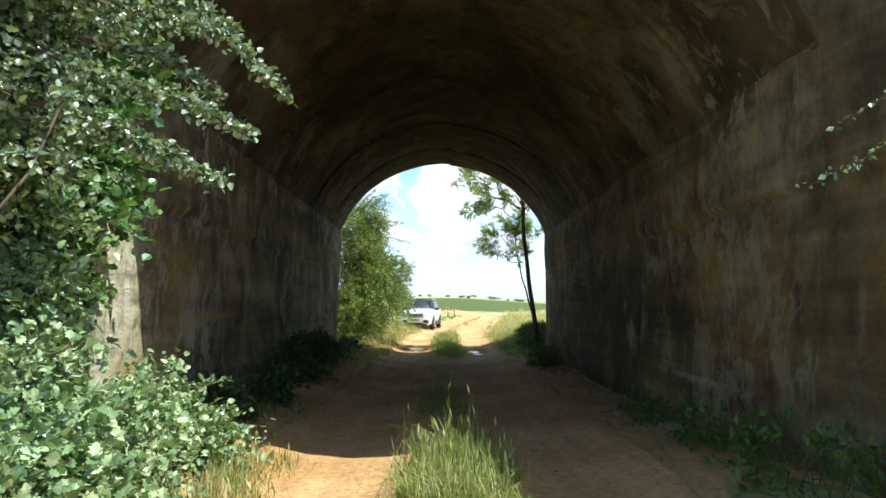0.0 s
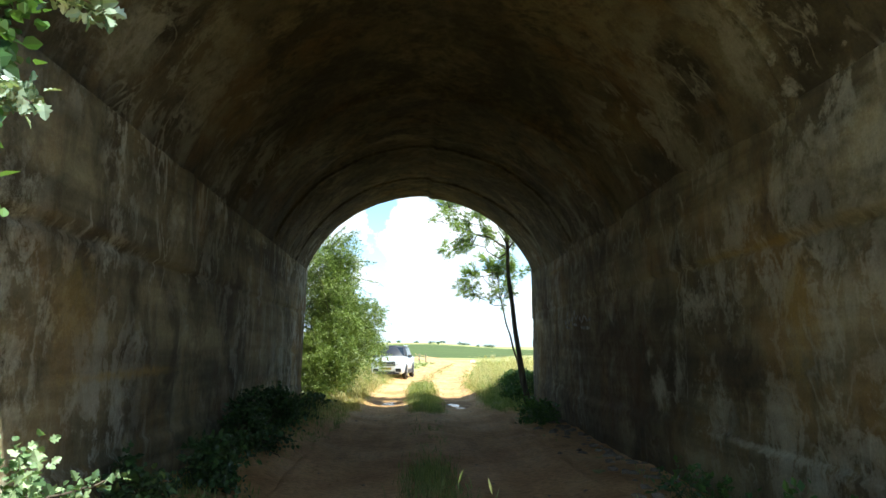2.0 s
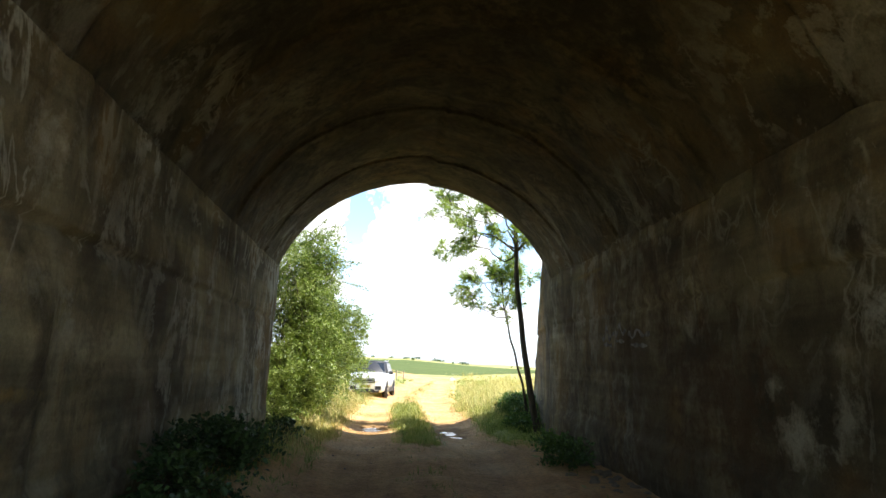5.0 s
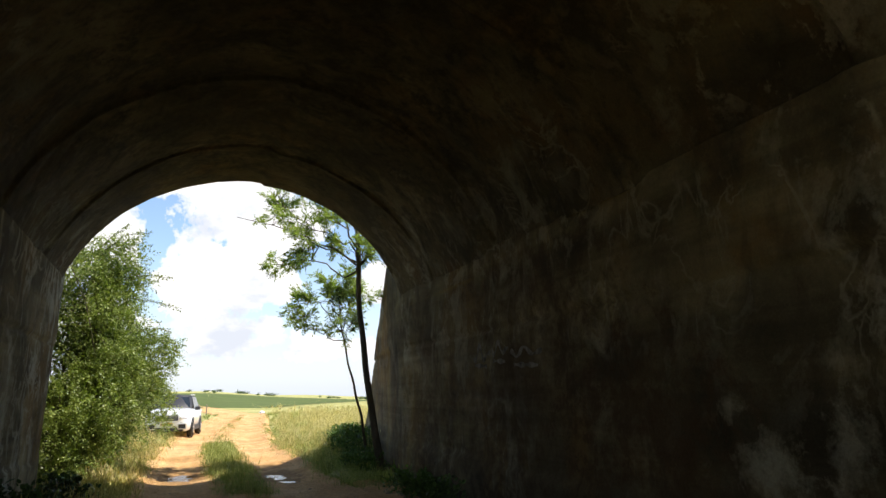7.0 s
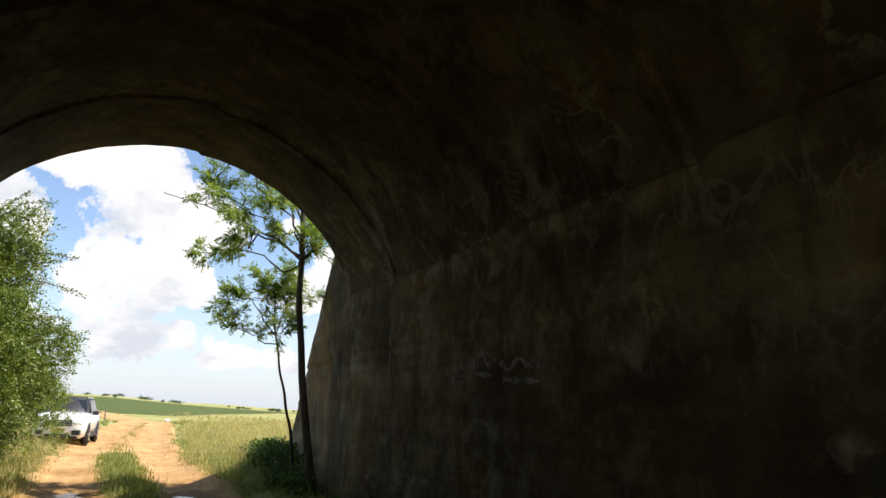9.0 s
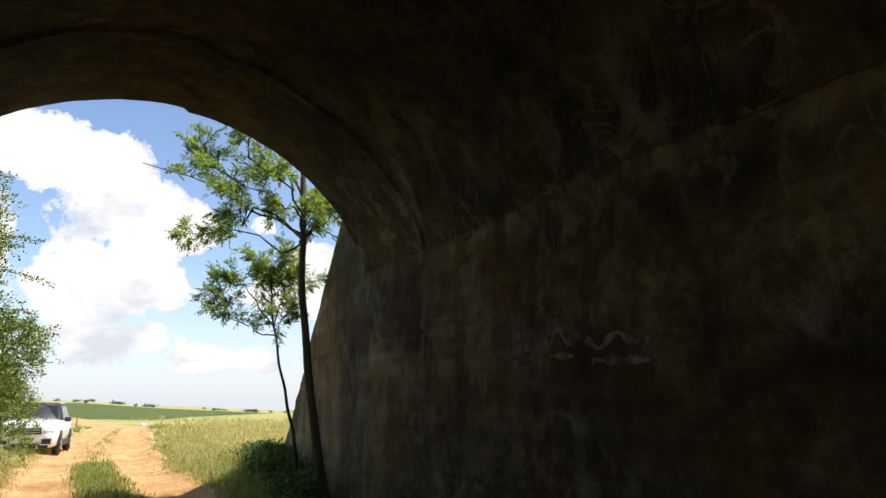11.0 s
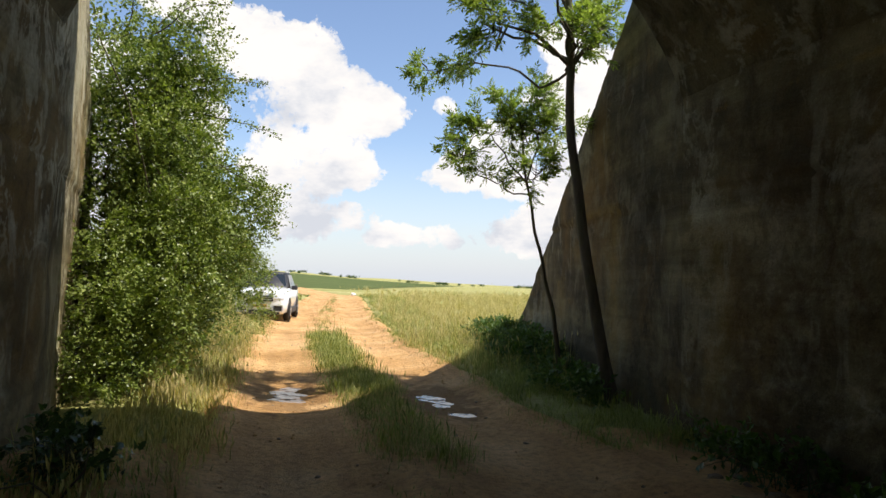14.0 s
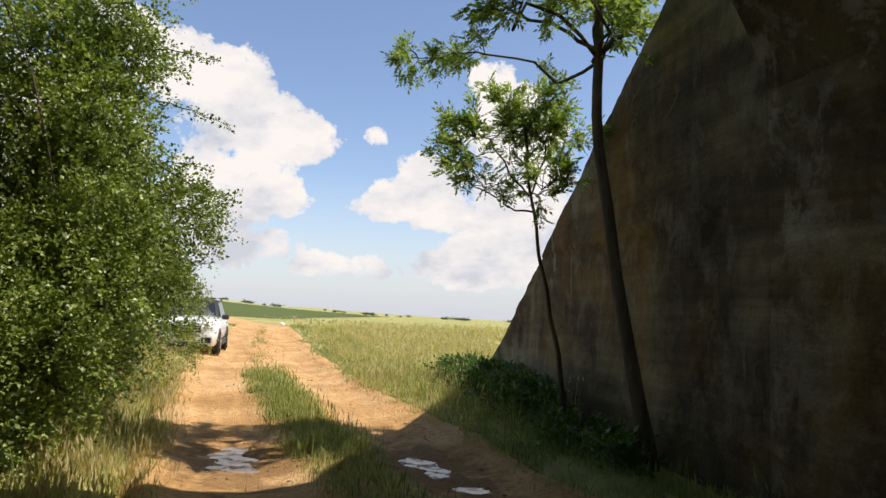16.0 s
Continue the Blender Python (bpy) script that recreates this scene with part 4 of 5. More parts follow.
leafy("hawthorn_shrub", "hawthorn shrub reaching a leafy sprig over the track", "bush", (3.15, 2.2, 0.0),
      [((3.2, 2.2, 1.9), (0.5, 0.6, 0.9)), ((3.1, 2.4, 2.8), (0.45, 0.5, 0.5))], M_HAW_NEAR, 200, 12, 0.4, 0.05, 0.75, 34, 12, floor=ground_z,
      extra=[((2.9, 2.7, 2.65), (1.95, 3.6, 2.16), 190), ((2.9, 2.7, 2.8), (2.1, 3.55, 2.48), 120)], spray=0.035, spray_leaf=0.8)


def inside_bramble(at, size, seed, count, label="low bramble growing along the foot of the wall, leaves darkened as in shade"):
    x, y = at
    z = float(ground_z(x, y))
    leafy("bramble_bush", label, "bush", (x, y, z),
          [((x, y, z + size[2] * 0.45), (size[0], size[1], size[2] * 0.5))], M_BRAMBLE_SHADED, int(count * 1.3), 11, 0.26, 0.066, 0.9, seed, 10, six="lobed", floor=ground_z, ragged=0.15, group="brambles in the underpass", stem_r=0.01)


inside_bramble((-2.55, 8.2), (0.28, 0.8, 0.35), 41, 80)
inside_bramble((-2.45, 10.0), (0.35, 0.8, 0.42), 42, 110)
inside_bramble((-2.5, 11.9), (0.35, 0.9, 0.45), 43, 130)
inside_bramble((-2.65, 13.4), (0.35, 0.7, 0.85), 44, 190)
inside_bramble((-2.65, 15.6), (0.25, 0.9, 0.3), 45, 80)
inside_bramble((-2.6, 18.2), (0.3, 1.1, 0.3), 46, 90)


def nettle_patch(at, size, seed, count, label):
    x, y = at
    z = float(ground_z(x, y))
    leafy("nettle_patch", label, "weed", (x, y, z), [((x, y, z + size[2] * 0.45), (size[0], size[1], size[2] * 0.5))],
          M_NETTLE, count, 12, 0.28, 0.075, 0.62, seed, 14, M_NETTLE, floor=ground_z, group="nettles", stem_r=0.006)


nettle_patch((2.65, 6.6), (0.28, 1.1, 0.32), 51, 45, "shaded nettles and weeds at the foot of the wall")
nettle_patch((2.6, 5.0), (0.35, 0.8, 0.42), 52, 50, "shaded nettles and weeds at the foot of the wall")
nettle_patch((2.65, 8.9), (0.2, 0.9, 0.2), 53, 30, "shaded nettles and weeds at the foot of the wall")
nettle_patch((2.5, 16.8), (0.3, 0.6, 0.3), 54, 110, "small green weed among the rubble")
nettle_patch((2.75, 18.6), (0.25, 0.9, 0.3), 55, 80, "small green weed among the rubble")
nettle_patch((3.3, 25.2), (0.5, 1.2, 0.5), 56, 420, "dense green nettles against the wing wall")
nettle_patch((3.75, 27.2), (0.55, 1.2, 0.65), 57, 460, "dense green nettles against the wing wall")
nettle_patch((4.1, 29.2), (0.6, 1.0, 0.55), 58, 360, "dense green nettles against the wing wall")
nettle_patch((2.9, 22.6), (0.3, 1.2, 0.28), 59, 160, "dense green nettles against the wing wall")

# ---- grasses ----
rng = np.random.default_rng(7)


def track_x(x, y):
    return x + road_mid(y) - 0.05


def sward(name, label, mat, seed, fields, heads=0):
    """fields: (n, x0, x1, y0, y1, height, width, tuft size)"""
    r = np.random.default_rng(seed)
    cos, tris, base = [], [], 0
    for n, x0, x1, y0, y1, h, w, cl in fields:
        x, y, tall = clumped(r, n, x0, x1, y0, y1, cl, 0.06 + 0.0015 * cl)
        out = np.abs(x - 0.05)
        x = track_x(x, y)
        hh = h * (0.8 + 0.35 * nz(x, y, 0.9, seed)) * tall * np.where(out > 1, 0.5 + 0.6 * sm(1.7, 2.8, out), 1)
        for fn in ((blades, w),) if not heads else ((blades, w), (seed_heads, 0)):
            if fn[0] is seed_heads:
                k = r.random(n) < heads
                if not k.any():
                    continue
                c, t = seed_heads(r, x[k], y[k], top_z, hh[k] * 1.35)
            else:
                c, t = blades(r, x, y, top_z, hh, w)
            cos.append(c)
            tris.append(t + base)
            base += len(c)
    stuff(name, np.concatenate(cos), np.concatenate(tris), mat, label, "grass")


sward("median_grass", "tufty green grass growing between the wheel ruts", M_GRASS, 71,
      [(5200, -0.12, 0.34, 4.7, 6.3, 0.56, 0.005, 60), (300, -0.12, 0.3, 6.4, 9.0, 0.2, 0.004, 14), (300, -0.2, 0.35, 9.0, 14, 0.12, 0.004, 14), (360, -0.25, 0.35, 14, 19.5, 0.12, 0.004, 16),
       (9000, -0.25, 0.5, 19.5, 24, 0.18, 0.0024, 40), (11000, -0.3, 0.5, 23.5, 29, 0.23, 0.0028, 44), (3600, -0.35, 0.4, 28.5, 32, 0.30, 0.005, 36), (1500, -0.25, 0.3, 32, 48, 0.10, 0.007, 14),
       (700, -0.25, 0.3, 48, 68, 0.10, 0.012, 14), (300, -0.2, 0.3, -6, 5, 0.2, 0.005, 20),
       (1500, -0.2, 0.22, 8.9, 11.2, 0.26, 0.0045, 46)], 0.04)
sward("verge_grass", "long green verge grass beside the track", M_GRASS, 72,
      [(3400, -2.05, -1.4, 3.4, 6.6, 0.34, 0.0045, 26), (700, -2.7, -1.75, 6.5, 10, 0.2, 0.005, 20), (500, -2.8, -1.85, 10, 14, 0.16, 0.005, 20), (2600, -2.95, -1.8, 14, 19.5, 0.24, 0.0045, 30), (500, 2.0, 2.9, 5, 10, 0.18, 0.005, 20),
       (260, 2.1, 2.9, 10, 19.5, 0.10, 0.005, 14), (1400, -3.0, -1.8, 19.6, 23, 0.18, 0.004, 18), (7000, -3.2, -1.65, 23, 30, 0.30, 0.0026, 26), (6500, -4.2, -1.5, 29, 46, 0.42, 0.005, 24),
       (8500, 1.8, 3.1, 19.6, 24, 0.24, 0.0026, 30), (11000, 1.8, 3.8, 24, 32, 0.36, 0.0034, 30), (5500, 1.85, 4.2, 32, 48, 0.34, 0.006, 28), (2500, 1.9, 5, 48, 75, 0.4, 0.012, 24),
       (2600, -8, -1.9, 45, 75, 0.35, 0.016, 20), (400, -2.6, -1.7, -5, 3.4, 0.3, 0.006, 20), (500, 1.8, 2.8, -5, 5, 0.3, 0.006, 20)], 0.04)
sward("dry_grass", "bleached seeding grass on the verges", M_DRY, 73,
      [(900, -2.0, -1.35, 3.4, 6.4, 0.34, 0.0035, 18), (1200, -2.8, -1.75, 16.5, 20, 0.26, 0.0035, 16), (5000, -2.7, -1.7, 19.8, 25, 0.22, 0.0019, 24), (5200, -3.4, -1.7, 25, 34, 0.55, 0.003, 20),
       (3000, -4.0, -1.6, 34, 44, 0.5, 0.005, 18), (3200, 1.9, 3.6, 24, 33, 0.45, 0.0035, 14), (15000, 2.3, 10, 28, 50, 0.5, 0.005, 22), (9000, 2.6, 20, 48, 80, 0.6, 0.012, 18)], 0.35)
sward("standing_crop", "pale ripening field of long grass and corn", M_DRY, 74,
      [(26000, 5.0, 40, 30, 75, 0.55, 0.009, 14), (9000, 10, 90, 75, 130, 0.7, 0.03, 10)], 0.3)
sward("field_grass", "green stems in the ripening field", M_GRASS, 75,
      [(5000, 4.6, 40, 30, 75, 0.42, 0.009, 14), (2500, 10, 90, 75, 130, 0.55, 0.03, 10)])

# ---- puddles ----
M_WATER, k_, b_, co_ = material("muddy_water", 0.14, 0.5)
b_.inputs["Base Color"].default_value = (0.19, 0.115, 0.055, 1)
film_ = k_.noise(co_, 5.0, 7.0, 0.7)
k_.link(k_.ramp(film_, [(0.44, 0.07), (0.54, 0.3), (0.6, 0.85)]), b_.inputs["Roughness"])
k_.link(k_.ramp(film_, [(0.47, 0.42), (0.57, 0.08)]), b_.inputs["Specular IOR Level"])
bump(k_, b_, k_.noise(co_, 14, 4.0), 0.12, 0.012)


def puddle(x, y, rx, ry, up):
    z = float(road_z(x, y)) + up
    a = np.linspace(0, 2 * np.pi, 40, endpoint=False)
    w = 1 + 0.12 * np.sin(a * 3 + y) + 0.08 * np.sin(a * 7 + x)
    vs = [(0, 0, 0)] + [(rx * w[i] * math.cos(a[i]), ry * w[i] * math.sin(a[i]), 0) for i in range(40)]
    ob = raw("puddle", vs, [(0, 1 + i, 1 + (i + 1) % 40) for i in range(40)], M_WATER)
    ob.location = (x, y, z)
    tagged(ob, "shallow muddy puddle lying in a wheel rut", "puddle", "puddles in the ruts")


puddle(-1.0, 23.4, 0.5, 0.95, 0.017)
puddle(1.02, 23.1, 0.55, 0.65, 0.014)
puddle(1.12, 21.8, 0.32, 0.22, 0.002)

# ---- rubble along the foot of the east wall ----
M_STONE = plain("rubble_stone", (0.26, 0.20, 0.13), 0.95, 0, 0.2, 0.25, 12)


def stone_mesh(seed):
    r = random.Random(seed)
    bm = bmesh.new()
    bmesh.ops.create_icosphere(bm, subdivisions=1, radius=1.0)
    for v in bm.verts:
        v.co = Vector((v.co.x * r.uniform(0.8, 1.2), v.co.y * r.uniform(0.8, 1.2), v.co.z * 0.6)) * r.uniform(0.8, 1.15)
    me = bpy.data.meshes.new("stone")
    bm.to_mesh(me)
    bm.free()
    me.materials.append(M_STONE)
    return me


STONES = [stone_mesh(i) for i in range(6)]
r_ = random.Random(5)
for i in range(120):
    y = r_.uniform(7.5, 19)
    x = 2.98 - abs(r_.gauss(0, 0.32))
    s = r_.uniform(0.03, 0.085) * (1.3 if r_.random() < 0.15 else 1)
    ob = new("stone", STONES[i % 6])
    ob.scale = (s, s * r_.uniform(0.8, 1.5), s)
    ob.rotation_euler = (r_.uniform(-0.3, 0.3), r_.uniform(-0.3, 0.3), r_.uniform(0, 6))
    ob.location = (x, y, float(top_z(x, y)) + s * 0.2)
    tagged(ob, "loose dusty stone lying at the wall foot", "stone", "rubble along the wall")
for i in range(70):
    y = r_.uniform(5.5, 34)
    u = r_.choice((-1, 1)) * r_.uniform(0.5, 1.7)
    x = float(road_mid(y)) + u
    s = r_.uniform(0.012, 0.03)
    ob = new("stone", STONES[i % 6])
    ob.scale = (s, s * r_.uniform(0.8, 1.4), s)
    ob.rotation_euler = (0, 0, r_.uniform(0, 6))
    ob.location = (x, y, float(road_z(x, y)) + s * 0.15)
    tagged(ob, "small loose stone lying on the dirt track", "stone", "stones on the track")

# clods and grit between the ruts and along the edges of the track
cl = np.random.default_rng(91)
n = 2600
y = cl.uniform(5.5, 60, n) ** 1.0
u = np.where(cl.random(n) < 0.55, cl.normal(0, 0.45, n), cl.choice([-1, 1], n) * cl.normal(1.55, 0.18, n))
x = road_mid(y) + u
sz = cl.uniform(0.004, 0.013, n) * (1 + y / 30)
octa = np.array([[1, 0, 0], [0, 1, 0], [-1, 0, 0], [0, -1, 0], [0, 0, 0.7], [0, 0, -0.7]])
ot = np.array([[0, 1, 4], [1, 2, 4], [2, 3, 4], [3, 0, 4], [1, 0, 5], [2, 1, 5], [3, 2, 5], [0, 3, 5]])
pts = octa[None] * sz[:, None, None] * cl.uniform(0.6, 1.3, (n, 6, 1)) + np.stack([x, y, road_z(x, y) + sz * 0.3], 1)[:, None]
stuff("clods", pts.reshape(-1, 3), (np.arange(n)[:, None, None] * 6 + ot[None]).reshape(-1, 3), M_SOIL, "crumbled earth clods scattered over the track", "soil")

# ---- parked car ----
M_PAINT = plain("white_car_paint", (0.80, 0.81, 0.80), 0.22, 0, 0.5, 0.02, 4)
M_PAINT.node_tree.nodes["Principled BSDF"].inputs["Coat Weight"].default_value = 0.6
M_TRIM = plain("black_plastic_trim", (0.03, 0.03, 0.032), 0.55, 0, 0.4, 0.1, 40)
M_GLASS = plain("tinted_glass", (0.02, 0.025, 0.028), 0.05, 0, 0.6, 0.02, 3)
M_TYRE = plain("rubber_tyre", (0.03, 0.028, 0.026), 0.85, 0, 0.3, 0.15, 25)
M_ALLOY = plain("alloy_rim", (0.5, 0.5, 0.5), 0.3, 0.9, 0.5, 0.08, 20)
M_LAMP = plain("headlamp_lens", (0.75, 0.77, 0.8), 0.08, 0.2, 0.7, 0.05, 30)
M_PLATE = plain("yellow_plate", (0.55, 0.36, 0.07), 0.4, 0, 0.4, 0.05, 30)
M_SILVER = plain("silver_trim", (0.62, 0.63, 0.64), 0.3, 0.7, 0.5, 0.05, 20)


def loft(sections, caps=True):
    """A closed skin through rings; each ring is a half outline (x, z), mirrored."""
    bm = bmesh.new()
    rings = []
    for y, half in sections:
        full = list(half) + [(-x, z) for x, z in reversed(half) if x > 1e-6]
        rings.append([bm.verts.new((x, y, z)) for x, z in full])
    n = len(rings[0])
    for a, b in zip(rings, rings[1:]):
        for i in range(n):
            bm.faces.new((a[i], a[(i + 1) % n], b[(i + 1) % n], b[i]))
    if caps:
        bm.faces.new(rings[0])
        bm.faces.new(rings[-1])
    bmesh.ops.recalc_face_normals(bm, faces=bm.faces)
    return bm


def slab(pts, thick):
    """A thin plate through four corners, given thickness along its normal."""
    bm = bmesh.new()
    p = [Vector(q) for q in pts]
    n = (p[1] - p[0]).cross(p[2] - p[0]).normalized() * thick
    a, b = [bm.verts.new(q) for q in p], [bm.verts.new(q + n) for q in p]
    bm.faces.new(a), bm.faces.new(b[::-1])
    m = len(p)
    for i in range(m):
        bm.faces.new((a[i], b[i], b[(i + 1) % m], a[(i + 1) % m]))
    bmesh.ops.recalc_face_normals(bm, faces=bm.faces)
    return bm


def car(at, turn):
    ob = thing("car", at, "white compact SUV with black trim parked at the track edge", "car")
    ob.rotation_euler, ob.scale = (0, 0, radians(turn)), (0.98, 1.0, 1.05)

    def sec(y, w, zb, zm, zs, zt):
        return (y, [(0.0, zb), (w * 0.8, zb), (w * 0.97, zb + 0.07), (w, zm), (w * 0.985, zs), (w * 0.9, zs + (zt - zs) * 0.7), (w * 0.6, zt), (0.0, zt + 0.025)])

    body = part("body", loft([sec(0.0, 0.66, 0.34, 0.55, 0.82, 0.90), sec(0.05, 0.78, 0.28, 0.56, 0.88, 0.98), sec(0.2, 0.88, 0.24, 0.58, 0.92, 1.04), sec(0.6, 0.915, 0.24, 0.6, 0.96, 1.08),
                              sec(1.3, 0.92, 0.25, 0.62, 0.99, 1.12), sec(2.2, 0.915, 0.25, 0.62, 1.0, 1.09), sec(3.4, 0.915, 0.25, 0.65, 1.0, 1.08), sec(4.2, 0.90, 0.28, 0.68, 1.0, 1.07), sec(4.45, 0.82, 0.36, 0.66, 0.95, 1.02)]),
                M_PAINT, ob, "white painted body", True)
    part("cabin", loft([(1.18, [(0.0, 1.03), (0.80, 1.0), (0.78, 1.06), (0.0, 1.09)]), (1.55, [(0.0, 1.03), (0.83, 1.0), (0.76, 1.29), (0.0, 1.33)]), (1.98, [(0.0, 1.03), (0.84, 1.0), (0.66, 1.55), (0.0, 1.60)]),
                         (2.7, [(0.0, 1.03), (0.84, 1.0), (0.65, 1.60), (0.0, 1.645)]), (3.6, [(0.0, 1.03), (0.83, 1.0), (0.63, 1.55), (0.0, 1.60)]), (4.3, [(0.0, 1.03), (0.78, 1.0), (0.68, 1.16), (0.0, 1.2)])]),
         M_TRIM, ob, "black window pillars", True)
    part("roof", loft([(2.02, [(0.0, 1.575), (0.62, 1.53), (0.62, 1.565), (0.0, 1.618)]), (2.7, [(0.0, 1.62), (0.62, 1.58), (0.62, 1.62), (0.0, 1.662)]), (3.6, [(0.0, 1.57), (0.6, 1.53), (0.6, 1.57), (0.0, 1.617)])]),
         M_TRIM, ob, "black roof panel", True)
    part("windscreen", slab([(-0.72, 1.30, 1.14), (0.72, 1.30, 1.14), (0.58, 1.93, 1.555), (-0.58, 1.93, 1.555)], -0.03), M_GLASS, ob, "dark tinted windscreen")
    for s in (-1, 1):
        for y0, y1, y2, y3 in ((1.75, 2.55, 2.55, 2.12), (2.62, 3.5, 3.35, 2.62)):
            part("side_window", slab([(s * 0.835, y0, 1.06), (s * 0.84, y1, 1.06), (s * 0.675, y2, 1.53), (s * 0.675, y3, 1.53)], 0.012 * s), M_GLASS, ob)
        bm = bmesh.new()
        box(bm, s * 0.99 - 0.11, 1.62, 1.02, s * 0.99 + 0.11, 1.78, 1.17, 0.04)
        mirror = part("wing_mirror", bm, M_TRIM, ob, "black door mirror")
        bm = bmesh.new()
        box(bm, s * 0.60 - 0.02, 2.05, 1.60, s * 0.60 + 0.02, 3.5, 1.66, 0.012)
        part("roof_rail", bm, M_SILVER, ob, "silver roof rail")
        part("headlight", slab([(s * 0.42, -0.03, 0.74), (s * 0.80, 0.06, 0.73), (s * 0.83, 0.10, 0.82), (s * 0.44, -0.02, 0.82)], 0.03 * s), M_LAMP, ob, "clear glass headlight")
        part("daytime_light", slab([(s * 0.30, -0.02, 0.89), (s * 0.84, 0.10, 0.91), (s * 0.85, 0.12, 0.945), (s * 0.30, 0.0, 0.925)], 0.02 * s), M_LAMP, ob, "narrow white running light")
        bm = bmesh.new()
        box(bm, s * 0.60 - 0.17, -0.03, 0.35, s * 0.60 + 0.17, 0.14, 0.53, 0.03)
        fog = part("air_intake", bm, M_TRIM, ob, "black lower air intake")
        for z0, z1, x0, x1 in ((0.52, 0.55, -0.17, 0.17), (0.33, 0.36, -0.17, 0.17), (0.36, 0.52, -0.17, -0.14), (0.36, 0.52, 0.14, 0.17)):
            bm = bmesh.new()
            box(bm, s * 0.60 + x0, -0.05, z0, s * 0.60 + x1, -0.02, z1, 0.006)
            part("trim_bar", bm, M_SILVER, fog, "silver surround bar")
        bm = bmesh.new()
        box(bm, s * 0.925 - 0.02, 0.9, 0.24, s * 0.925 + 0.015, 3.6, 0.42, 0.012)
        part("sill_cladding", bm, M_TRIM, ob, "black sill cladding")
        for wy in (0.84, 3.52):
            bm = bmesh.new()
            bmesh.ops.create_cone(bm, cap_ends=True, segments=32, radius1=0.40, radius2=0.40, depth=0.06, matrix=Matrix.Translation((s * 0.905, wy, 0.37)) @ Matrix.Rotation(radians(90), 4, "Y"))
            part("wheel_arch", bm, M_TRIM, ob, "black wheel arch")
            bm = bmesh.new()
            bmesh.ops.create_cone(bm, cap_ends=True, segments=36, radius1=0.345, radius2=0.345, depth=0.23, matrix=Matrix.Translation((s * 0.84, wy, 0.345)) @ Matrix.Rotation(radians(90), 4, "Y"))
            es = [e for e in bm.edges if e.is_manifold and abs(e.verts[0].co.x - e.verts[1].co.x) < 1e-4 and e.calc_face_angle(0) > 1]
            bmesh.ops.bevel(bm, geom=es, offset=0.035, segments=3, affect="EDGES")
            wheel = part("wheel", bm, M_TYRE, ob, "black rubber tyre", True)
            bm = bmesh.new()
            for q in range(5):
                r = bmesh.ops.create_cube(bm, size=1.0, matrix=Matrix.Translation((s * 0.955, wy, 0.345)) @ Matrix.Rotation(radians(72 * q), 4, "X") @ Matrix.Translation((0, 0, 0.12)) @ Matrix.Diagonal((0.03, 0.06, 0.2, 1)))
            bmesh.ops.create_cone(bm, cap_ends=True, segments=20, radius1=0.06, radius2=0.05, depth=0.05, matrix=Matrix.Translation((s * 0.957, wy, 0.345)) @ Matrix.Rotation(radians(90), 4, "Y"))
            part("rim", bm, M_ALLOY, wheel, "silver five-spoke rim")
    bm = bmesh.new()
    box(bm, -0.44, -0.03, 0.66, 0.44, 0.05, 0.86, 0.02)
    part("grille", bm, M_TRIM, ob, "black front grille")
    for z in (0.72, 0.80):
        bm = bmesh.new()
        box(bm, -0.40, -0.04, z - 0.008, 0.40, -0.022, z + 0.008)
        part("grille_bar", bm, M_SILVER, ob, "chrome grille bar")
    bm = bmesh.new()
    box(bm, -0.66, -0.02, 0.24, 0.66, 0.2, 0.40, 0.03)
    part("bumper", bm, M_TRIM, ob, "black lower bumper")
    bm = bmesh.new()
    box(bm, -0.24, -0.055, 0.48, 0.24, -0.035, 0.575, 0.004)
    plate = part("number_plate", bm, M_PLATE, ob, "yellow number plate")
    bm = bmesh.new()
    for i in range(6):
        x = -0.2 + i * 0.075
        box(bm, x, -0.06, 0.495, x + 0.045, -0.054, 0.555)
    part("plate_bar", bm, M_TRIM, plate, "dark unreadable marks")
    return ob


car((-1.53, 37.5, float(road_z(-0.9, 38.2)) - 0.01), -7.5)

# ---- distance ----
M_CROP, k_, b_, co_ = material("green_crop", 0.95, 0.1)
k_.link(k_.mix(0.6, k_.ramp(k_.noise(co_, 0.05, 5.0, 0.6, (0.4, 2.0, 1)), [(0.3, (0.065, 0.092, 0.026)), (0.7, (0.12, 0.15, 0.046))]), k_.ramp(k_.noise(co_, 1.2, 6.0, 0.7), [(0.3, 0.6), (0.7, 1.2)]), "MULTIPLY"), b_.inputs["Base Color"])
M_HEDGE = leaf_material("far_hedge", (0.04, 0.07, 0.025), (0.07, 0.11, 0.04), (0.10, 0.14, 0.05), 0.1, 0.8)
grid_mesh("crop_field", np.linspace(0, 1, 60), np.linspace(112, 400, 60), lambda x, y: base_z(x, y) + 0.10 + 0.04 * nz(x, y, 2.0) - 0.5 * sm(122, 112, y + 5 * nz(x, y, 0.05)),
          M_CROP, "dark green field of young crop beyond the track", "field", lambda u, y: -260 + u * (260 + 9 + (y - 112) * 0.36))
rng = np.random.default_rng(81)
cos, tris, base = [], [], 0
for i in range(75):
    x, y = rng.uniform(-170, 340), rng.uniform(430, 620)
    r = rng.uniform(0.5, 1.2)
    n = 110
    p = rng.normal(size=(n, 3)) * np.array([r * rng.uniform(0.6, 1.6), r, r * 0.5]) + np.array([x, y, float(base_z(x, y)) + r * 0.8])
    c, t = leaf_faces(rng, p, rng.normal(size=(n, 3)), r * 0.75, 0.8)
    cos.append(c), tris.append(t + base)
    base += len(c)
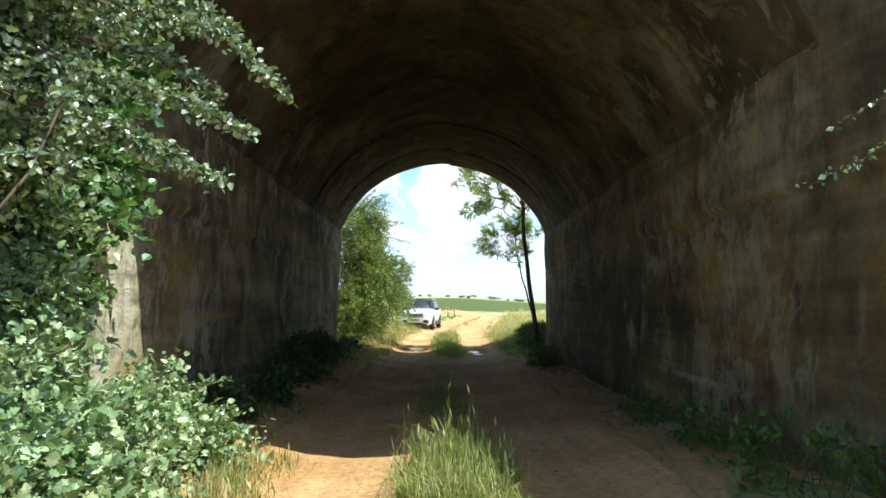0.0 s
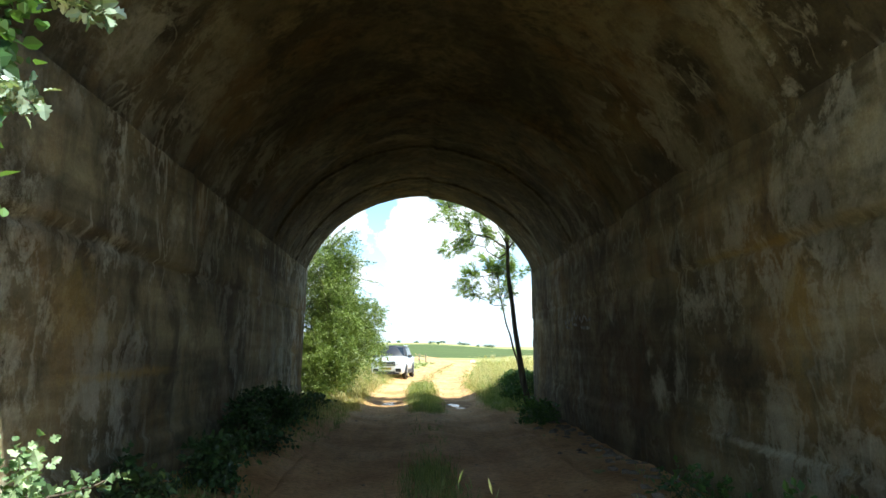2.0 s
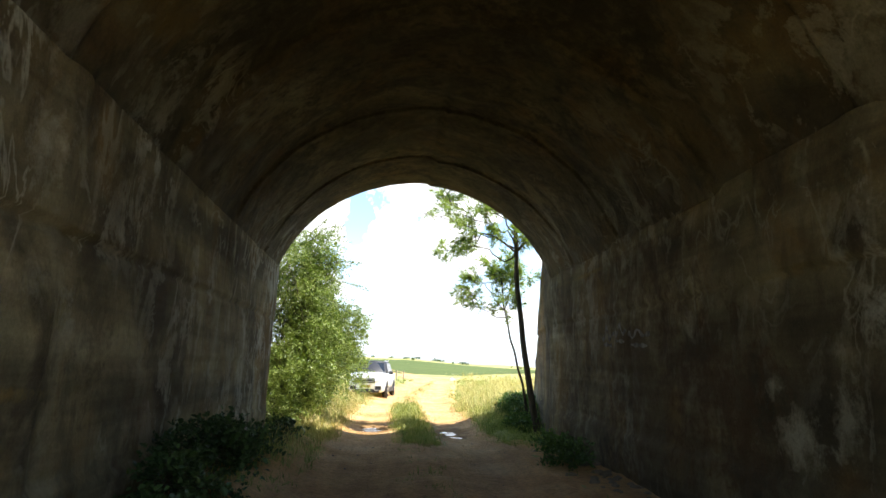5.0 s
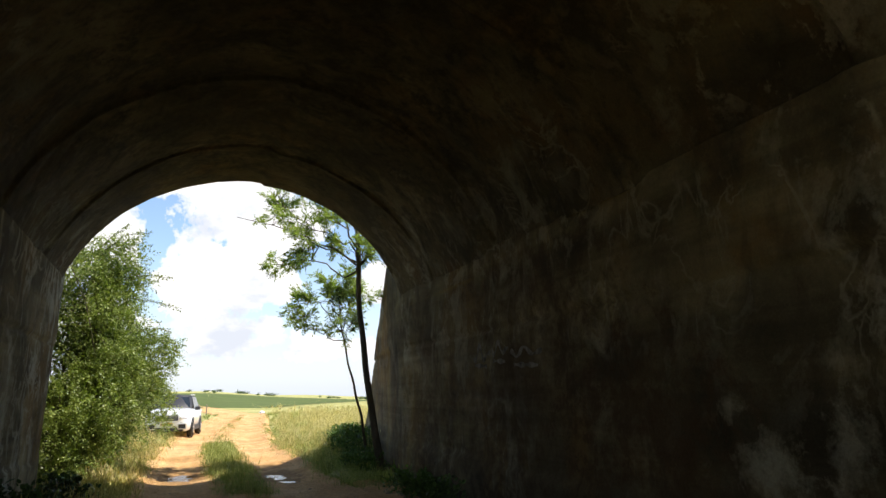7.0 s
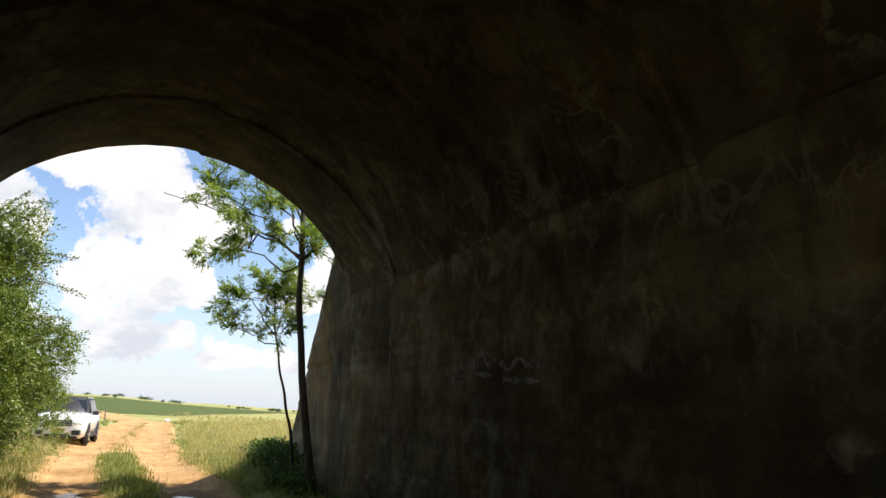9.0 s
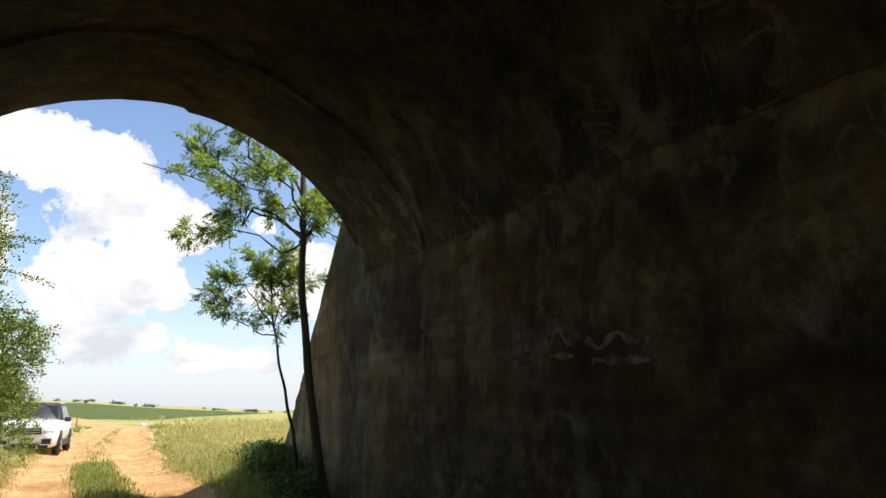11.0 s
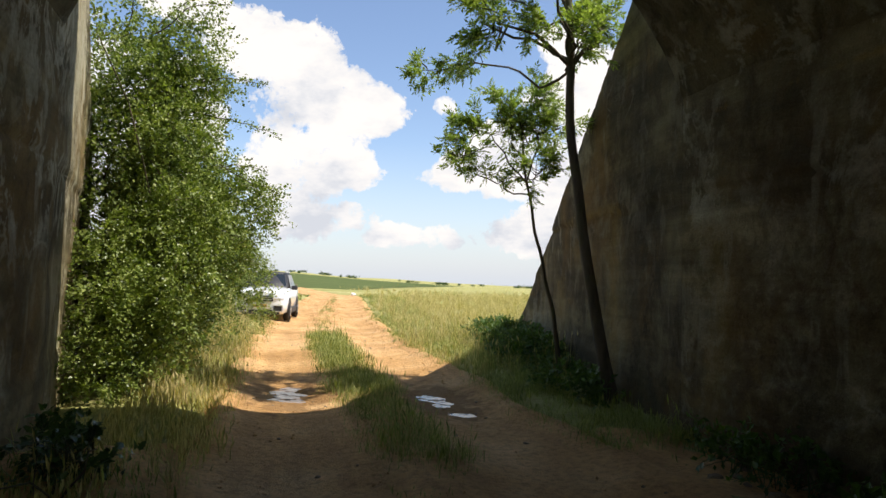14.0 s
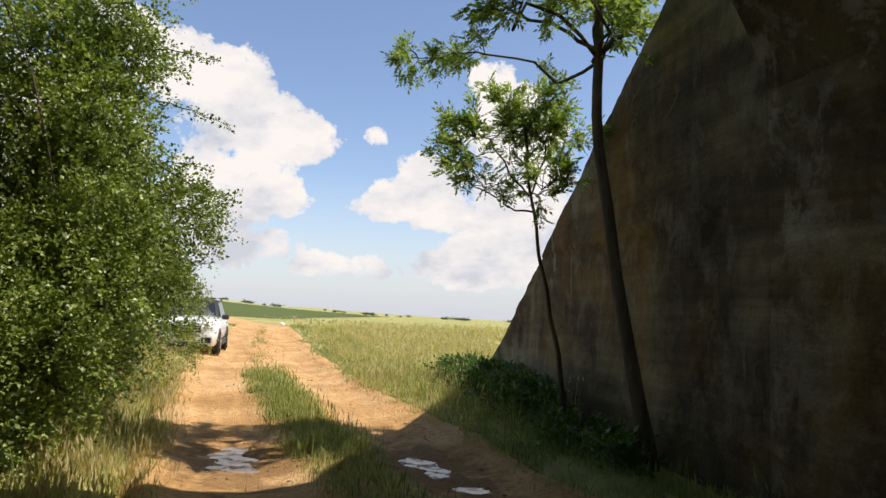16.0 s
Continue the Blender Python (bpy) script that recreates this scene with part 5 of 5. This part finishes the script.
stuff("distant_hedgerow", np.concatenate(cos), np.concatenate(tris), M_HEDGE, "scattered dark hedgerow bushes along the far skyline", "hedge")

M_POST = bark("weathered_post", (0.30, 0.25, 0.18))
for i, (x, y) in enumerate(((0.6, 79), (1.4, 82), (-0.4, 80.5), (-1.8, 82.5))):
    bm = bmesh.new()
    bmesh.ops.create_cone(bm, cap_ends=True, segments=10, radius1=0.07, radius2=0.06, depth=1.3, matrix=Matrix.Translation((0, 0, 0.55)))
    es = [e for e in bm.edges if all(v.co.z > 1.1 for v in e.verts)]
    bmesh.ops.bevel(bm, geom=es, offset=0.015, segments=2, affect="EDGES")
    ob = part("fence_post", bm, M_POST)
    ob.location, ob.rotation_euler = (x, y, float(ground_z(x, y)) - 0.05), (radians(2 * (i % 3) - 2), radians(i - 1), 0)
    tagged(ob, "weathered wooden fence post standing beside the track", "post", "fence posts")

# Unidentified white object, given the form of a sack.
M_SACK = plain("white_sack", (0.78, 0.77, 0.73), 0.6, 0, 0.4, 0.06, 8)
bm = bmesh.new()
bmesh.ops.create_icosphere(bm, subdivisions=3, radius=0.22)
for v in bm.verts:
    n_ = noise.noise(v.co * 4.0)
    v.co = Vector((v.co.x * 1.1, v.co.y * 0.7, v.co.z * 0.75)) * (1 + 0.18 * n_)
ob = part("sack", bm, M_SACK, None, "", True)
ob.location = (6.3, 76.0, float(ground_z(6.3, 76.0)) + 0.42)
tagged(ob, "small white object of unknown kind, shaped as a sack, in the long grass", "sack")

# ---- painted scrawl on the east wall ----
M_SCRAWL = plain("faded_white_paint", (0.25, 0.235, 0.205), 0.95, 0, 0.1, 0.4, 9)


def scrawl(strokes, width):
    """Ribbons of paint that lie on the face of the east wall; each stroke is a line of (y, z)."""
    cos, tris, base = [], [], 0
    for line in strokes:
        line = np.asarray(line, float)
        d = np.concatenate([[0], np.cumsum(np.hypot(*np.diff(line, axis=0).T))])
        t = np.arange(0, d[-1] + 0.02, 0.02)
        y, z = np.interp(t, d, line[:, 0]), np.interp(t, d, line[:, 1])
        dy, dz = np.gradient(y), np.gradient(z)
        ln = np.maximum(np.hypot(dy, dz), 1e-6)
        w = width * (0.8 + 0.35 * np.sin(t * 23 + base))
        a = np.stack([y - dz / ln * w, z + dy / ln * w], 1)
        b = np.stack([y + dz / ln * w, z - dy / ln * w], 1)
        p = np.stack([a, b], 1).reshape(-1, 2)
        x = HALF - wall_relief(p[:, 0], p[:, 1], 9.0) - 0.008
        cos.append(np.stack([x, p[:, 0], p[:, 1]], 1))
        i = np.arange(len(t) - 1) * 2 + base
        tris += [np.stack([i, i + 1, i + 3], 1), np.stack([i, i + 3, i + 2], 1)]
        base += 2 * len(t)
    ob = arrays("graffiti", np.concatenate(cos), np.concatenate(tris), M_SCRAWL)
    tagged(ob, "faded white paint scrawl on the concrete wall", "graffiti")


waves = []
for y0, y1, z0, lift in ((16.5, 15.9, 2.16, 0.13), (15.85, 15.3, 2.2, 0.10), (15.25, 14.4, 2.12, 0.07)):
    t_ = np.linspace(0, 1, 24)
    waves.append(np.stack([y0 + (y1 - y0) * t_, z0 + lift * np.sin(t_ * 11 + y0) * (0.6 + 0.4 * np.sin(t_ * 5)) - 0.04 * t_], 1))
    waves.append(np.array([(y0 - 0.05, z0 - 0.17), (y1 + 0.12, z0 - 0.2)]))
scrawl(waves, 0.034)
